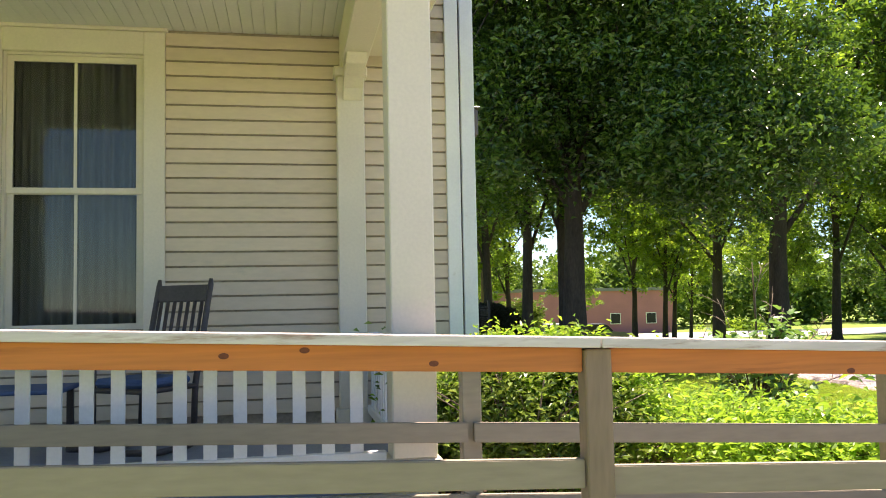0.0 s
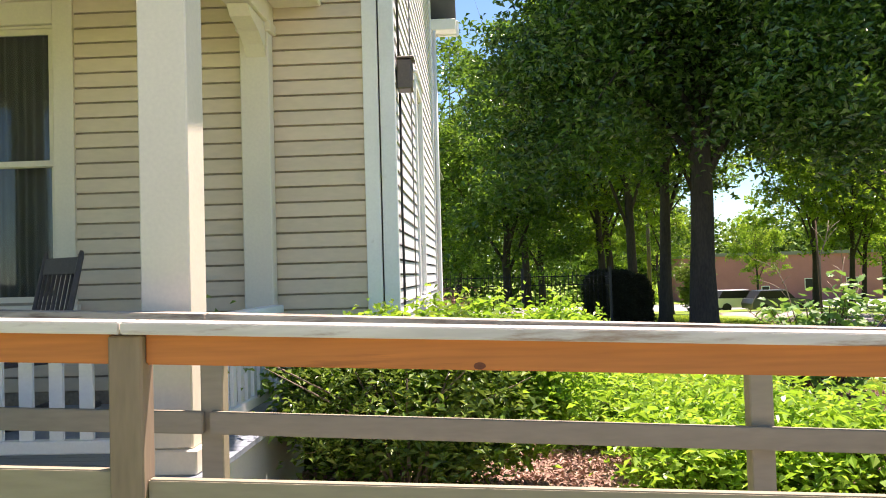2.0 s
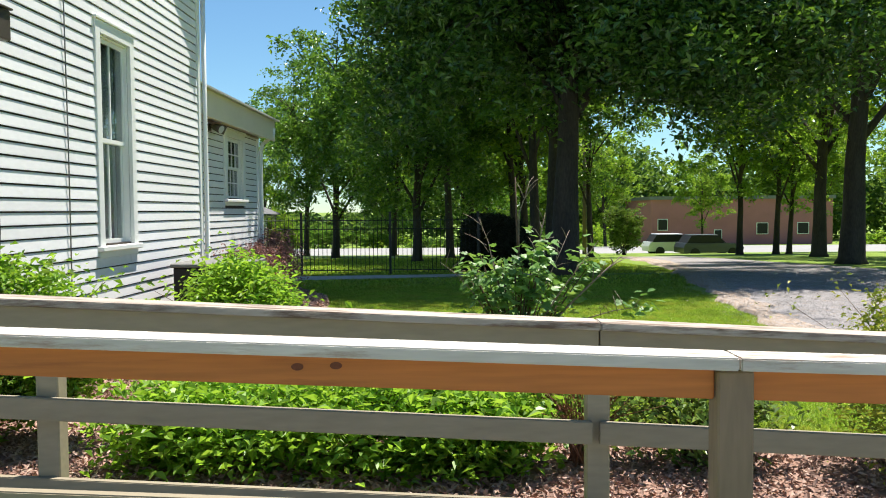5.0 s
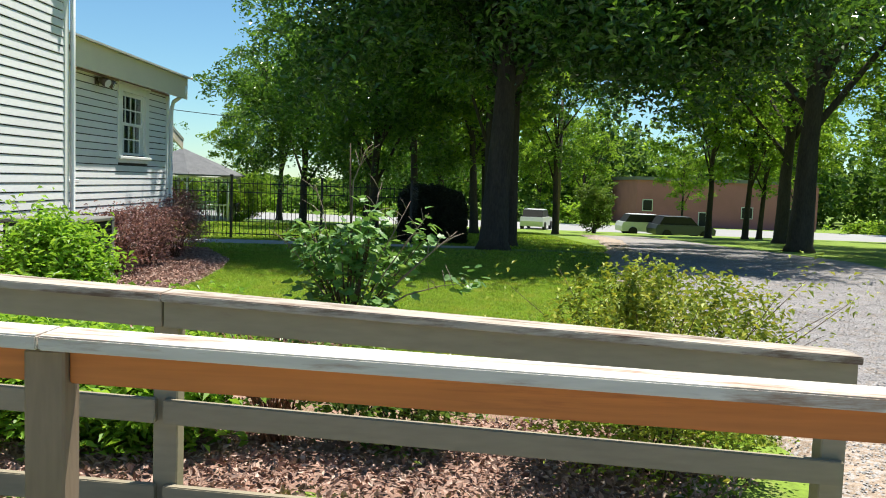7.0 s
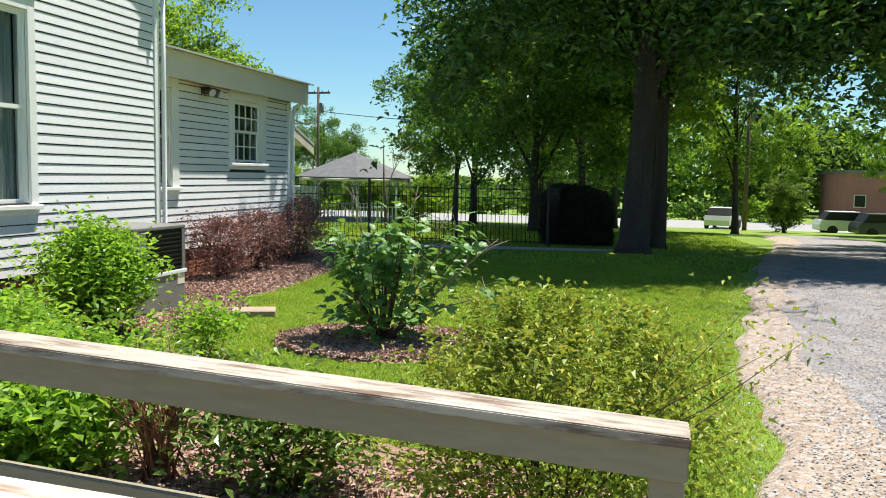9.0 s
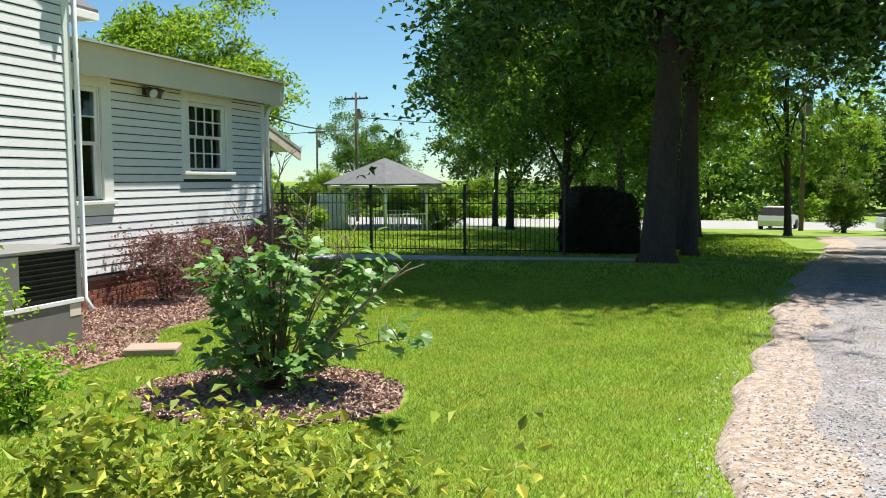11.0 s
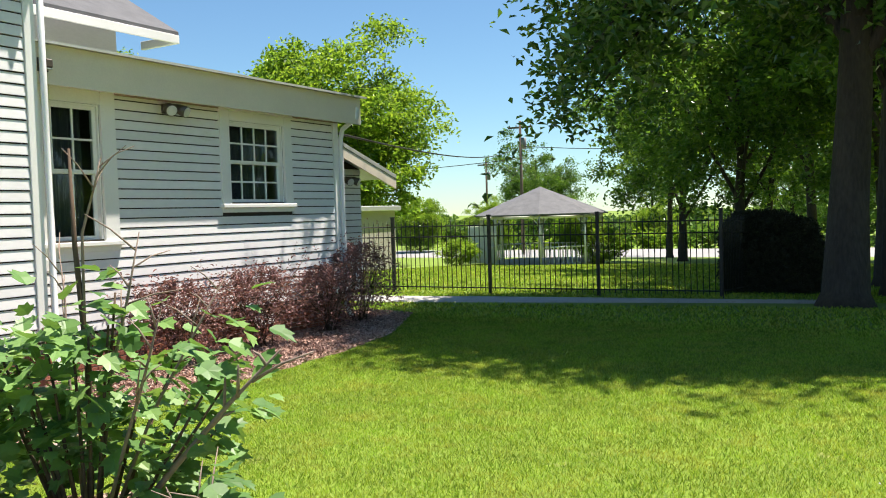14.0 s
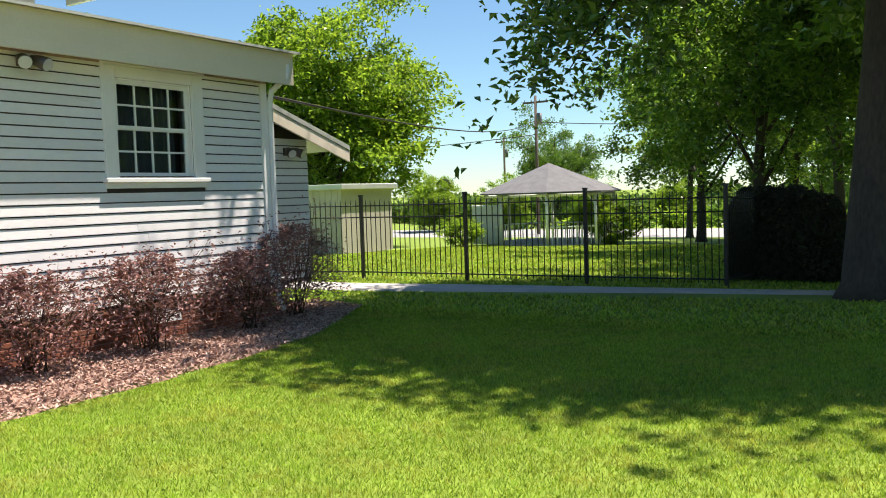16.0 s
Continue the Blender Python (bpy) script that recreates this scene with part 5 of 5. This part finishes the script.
# ---- lamps, pipes and cables on the walls ----
def flood(at, turn, label):
    e = thing("flood_light", label, "flood light", at, "flood lights")
    e.rotation_euler = (0, 0, turn)
    part("back_plate", boxes((-0.075, 0.075, -0.02, 0.0, -0.06, 0.06), bev=0.006), M["lamp_box"], e)
    part("arm", tube(bmesh.new(), [(0, -0.02, 0.0), (0, -0.10, 0.02)], [0.02, 0.018], 8), M["lamp_box"], e)
    for sx in (-1, 1):
        hd = part("head", tube(bmesh.new(), [(sx * 0.05, -0.07, 0.03), (sx * 0.08, -0.13, 0.0), (sx * 0.12, -0.24, -0.05)], [0.035, 0.062, 0.075], 12), M["lamp_box"], e)
        part("lens", tube(bmesh.new(), [(sx * 0.1195, -0.239, -0.0495), (sx * 0.122, -0.246, -0.053)], [0.066, 0.066], 12), M["lens"], hd)
    return e


flood((XA + 0.03, 14.02, 3.17), math.pi / 2, "bronze twin flood light under the annex eave")
flood((-5.44, 18.85, 2.42), math.pi / 2, "bronze twin flood light on the lean-to")
wl_t = thing("wall_light", "small square bronze light on the annex fascia", "wall light", (-4.234, 12.14, 3.36))
part("back_plate", boxes((0.0, 0.02, -0.06, 0.06, 0.0, 0.14), bev=0.004), M["lamp_box"], wl_t)
part("shade", boxes((0.02, 0.12, -0.05, 0.05, 0.03, 0.12), bev=0.012), M["lamp_box"], wl_t)
part("lens", boxes((0.025, 0.115, -0.045, 0.045, 0.012, 0.029), bev=0.004), M["lens"], wl_t)
jb = thing("junction_box", "dark weathered junction box on the clapboards", "junction box", (XS + 0.03, 6.5, 3.12))
part("box_body", boxes((0.0, 0.12, -0.09, 0.09, 0.0, 0.24), bev=0.01), M["lamp_box"], jb)
part("lid", boxes((-0.0, 0.14, -0.10, 0.10, 0.241, 0.26), bev=0.006), M["lamp_box"], jb)
wire("wall_cable", [(XS + 0.045, 6.5, 3.1), (XS + 0.04, 6.53, 2.7), (XS + 0.04, 6.49, 2.2), (XS + 0.04, 6.52, 1.6), (XS + 0.04, 6.47, 1.1), (XS + 0.04, 6.5, 0.6)], 0.011, "black cable running down the clapboards")
wire("wall_cable", [(XS + 0.045, 6.47, 3.38), (XS + 0.04, 6.46, 4.2), (XS + 0.04, 6.48, 5.8)], 0.011, "black cable running up the clapboards")
wire("wall_cable", [(XS + 0.04, 7.75, 0.7), (XS + 0.04, 7.76, 2.4), (XS + 0.04, 7.74, 4.0), (XS + 0.04, 7.75, 5.8)], 0.007, "thin grey cable on the clapboards", "grey_metal")
wire("downpipe", [(XS + 0.07, Y1 + 0.08, 5.2), (XS + 0.07, Y1 + 0.08, 3.0), (XS + 0.07, Y1 + 0.08, 0.35), (XS + 0.2, Y1 + 0.05, 0.2)], 0.036, "white metal downpipe at the rear corner", "gutter", "downpipe")
wire("downpipe", [(-4.24, 17.66, 3.50), (-4.25, 17.64, 3.34), (-4.46, 17.56, 3.16), (-4.50, 17.55, 3.0), (-4.50, 17.55, 0.3), (-4.4, 17.55, 0.15)], 0.042, "white metal downpipe with elbow at the annex corner", "gutter", "downpipe")
fv = thing("foundation_vent", "small pale metal vent set in the brick foundation", "vent", (XA - 0.018, 15.7, 0.24))
part("vent_frame", boxes((0.0, 0.012, -0.2, 0.2, 0.0, 0.025), (0.0, 0.012, -0.2, 0.2, 0.175, 0.2), (0.0, 0.012, -0.2, -0.175, 0.025, 0.175), (0.0, 0.012, 0.175, 0.2, 0.025, 0.175)), M["gutter"], fv)
for k in range(5):
    part("slat", boxes((0.001, 0.009, -0.174, 0.174, 0.035 + 0.028 * k, 0.05 + 0.028 * k)), M["gutter"], fv)
mtr = thing("meter_box", "small white vent box beside the downpipe", "meter box", (XA + 0.03, Y1 + 0.28, 1.25))
part("box_body", boxes((0, 0.12, -0.1, 0.1, 0, 0.16), bev=0.02), M["trim"], mtr)
part("pipe", tube(bmesh.new(), [(0.06, 0, 0.0), (0.06, 0, -0.75)], [0.02, 0.02], 8), M["gutter"], mtr)


# ---- rocking chair on the porch ----
def rocking_chair(at, turn, label):
    e = thing("rocking_chair", label, "chair", at, "porch rocking chairs")
    e.rotation_euler = (0, 0, turn)
    w = M["chair_wood"]
    for x in (-0.23, 0.23):
        part("rocker", tube(bmesh.new(), [(x, -0.42, 0.07), (x, -0.15, 0.025), (x, 0.15, 0.025), (x, 0.5, 0.10)], [0.02] * 4, 6), w, e)
        part("front_leg", tube(bmesh.new(), [(x, -0.22, 0.03), (x, -0.22, 0.62)], [0.02, 0.02], 8), w, e)
        part("back_post", tube(bmesh.new(), [(x, 0.2, 0.03), (x, 0.22, 0.42), (x, 0.38, 1.10), (x, 0.385, 1.14)], [0.02, 0.022, 0.02, 0.012], 8), w, e)
        part("armrest", boxes((x - 0.045, x + 0.045, -0.28, 0.26, 0.62, 0.645), bev=0.008), w, e)
    part("seat", boxes((-0.25, 0.25, -0.26, 0.22, 0.40, 0.43), bev=0.01), w, e)
    bm = bmesh.new()
    box(bm, -0.22, 0.22, -0.012, 0.012, 0, 0.12, 0.004, pose(0, 0.355, 0.98, -13))
    part("crest_rail", bm, w, e)
    bm = bmesh.new()
    box(bm, -0.22, 0.22, -0.012, 0.012, 0, 0.05, 0.004, pose(0, 0.245, 0.52, -13))
    part("lower_rail", bm, w, e)
    for k in range(7):
        x = -0.18 + 0.06 * k
        part("slat", tube(bmesh.new(), [(x, 0.255, 0.56), (x, 0.35, 0.985)], [0.013, 0.013], 6), w, e)
    part("seat_cushion", boxes((-0.22, 0.22, -0.23, 0.2, 0.432, 0.49), bev=0.02), M["blue_cloth"], e, "faded blue seat cushion")


rocking_chair((-6.50, 5.15, PF), -0.6, "dark wooden rocking chair with blue cushion on the porch")
tb = thing("side_table", "low dark blue-painted porch side table", "table", (-7.25, 5.1, PF))
part("tabletop", boxes((-0.3, 0.3, -0.25, 0.25, 0.42, 0.45), bev=0.008), M["blue_cloth"], tb)
for tx in (-0.25, 0.25):
    for ty in (-0.2, 0.2):
        part("leg", boxes((tx - 0.02, tx + 0.02, ty - 0.02, ty + 0.02, 0.0, 0.419)), M["chair_wood"], tb)

# knots in the pine board
for kx, kz in ((-5.78, 0.08), (-5.51, 0.058), (-5.06, 0.10), (-3.42, 0.115), (-1.80, 0.10), (-0.81, 0.075), (-0.70, 0.068)):
    kb = tube(bmesh.new(), [(kx, 2.2238, 0), (kx, 2.226, 0)], [0.018, 0.018], 12)
    for v in kb.verts:
        v.co.z = v.co.z * 0.6 + knots(kx, NEAR) - kz
    tagged(part("wood_knot", kb, M["knot"], near), "dark pine knot")

# ---- loose ground cover: chips, stones, grass ----
def chips(name, ring, n, size, material, label, seed, lift=0.03):
    r = rng(seed)
    ring_a = np.array(ring)
    lo, hi = ring_a.min(0), ring_a.max(0)
    p = r.uniform(lo, hi, (n * 2, 2))
    p = p[inside(p, ring)][:n]
    m = len(p)
    c = np.column_stack([p, ground_z(p[:, 0], p[:, 1]) + lift + r.uniform(0, 0.015, m)])
    me = leaf_mesh(name, c, size, material, seed + 1, 0.5, 0.45, fold=0.12)
    return tagged(new(name, me), label, "mulch", "", "stuff")


BED1 = [(-4.9, 4.0), (-1.0, 3.9), (2.6, 4.0), (3.2, 4.7), (3.0, 5.5), (1.8, 5.65), (0.7, 5.5), (-0.5, 6.2), (-1.2, 6.7), (-1.9, 7.9), (-1.9, 10.6), (-2.5, 11.5), (-4.0, 11.6), (-4.0, 7.0), (-4.9, 6.0)]
BED2 = [(-4.5, 11.2), (-2.5, 11.3), (-2.5, 12.8), (-2.7, 15.0), (-3.0, 16.6), (-4.1, 18.9), (-5.4, 19.3), (-5.2, 17.6), (-4.5, 17.6)]
chips("mulch_chips", BED1, 30000, 0.055, M["mulch"], "loose red-brown bark chips beside the ramp", 201)
chips("mulch_chips", BED2, 14000, 0.06, M["mulch"], "loose red-brown bark chips along the annex", 203)
chips("mulch_chips", ring, 8000, 0.055, M["mulch"], "loose bark chips round the fig bush", 205, 0.05)

r2 = rng(207)
n = 150000
gx, gy = r2.uniform(3.4, 10.5, n), 2.5 + 20 * r2.uniform(0, 1, n) ** 1.5
left = np.interp(gy, [p[1] for p in DRIVE_L[2:]], [p[0] for p in DRIVE_L[2:]])
ok = gx > left + r2.normal(0.30, 0.45, n)
c = np.column_stack([gx, gy, ground_z(gx, gy) + 0.062])[ok]
tagged(new("gravel_stones", leaf_mesh("gravel_stones", c, 0.022, M["stone"], 208, 1.6, 0.85, fold=0.12)), "loose pale grey gravel stones", "gravel", "", "stuff")


def grass(name, n, x0, x1, y0, y1, power, height, width, seed):
    r = rng(seed)
    x, y = r.uniform(x0, x1, n), y0 + (y1 - y0) * r.uniform(0, 1, n) ** power
    p = np.column_stack([x, y])
    left = np.interp(y, [q[1] for q in DRIVE_L[2:]], [q[0] for q in DRIVE_L[2:]])
    ok = (x < left - 0.12 + r.normal(0, 0.26, n)) & ~inside(p, BED1) & ~inside(p, BED2) & (((x - 0.28) / 1.12) ** 2 + ((y - 9.15) / 0.98) ** 2 > 1.0)
    ok &= ~((y > 20.4) & (y < 23.2) & (np.abs(y - (21.2 + 0.13 * (x + 6))) < 0.62)) & ~((x < -4.5) & (y < 19.4))
    p = p[ok]
    m = len(p)
    g = ground_z(p[:, 0], p[:, 1])
    a = r.uniform(0, 2 * math.pi, m)
    h = height * r.uniform(0.5, 1.25, m)
    w = width * r.uniform(0.7, 1.3, m)
    far_w = 1 + np.maximum(0, p[:, 1] - 12) * 0.06
    w = w * far_w
    lean = r.normal(0, 0.65, (m, 2)) * h[:, None]
    b0 = np.column_stack([p[:, 0] - np.cos(a) * w, p[:, 1] - np.sin(a) * w, g - 0.005])
    b1 = np.column_stack([p[:, 0] + np.cos(a) * w, p[:, 1] + np.sin(a) * w, g - 0.005])
    t = np.column_stack([p + lean, g + h])
    v = np.stack([b0, b1, t], 1).reshape(-1, 3)
    return tagged(new(name, raw_mesh(name, v, np.arange(3 * m).reshape(m, 3), M["grass"])), "short mown green grass blades", "grass", "", "stuff")


grass("grass", 820000, -4.6, 4.6, 5.4, 19.0, 1.3, 0.030, 0.0036, 209)
grass("grass", 130000, -16.0, 6.0, 18.5, 46.0, 1.6, 0.05, 0.012, 210)
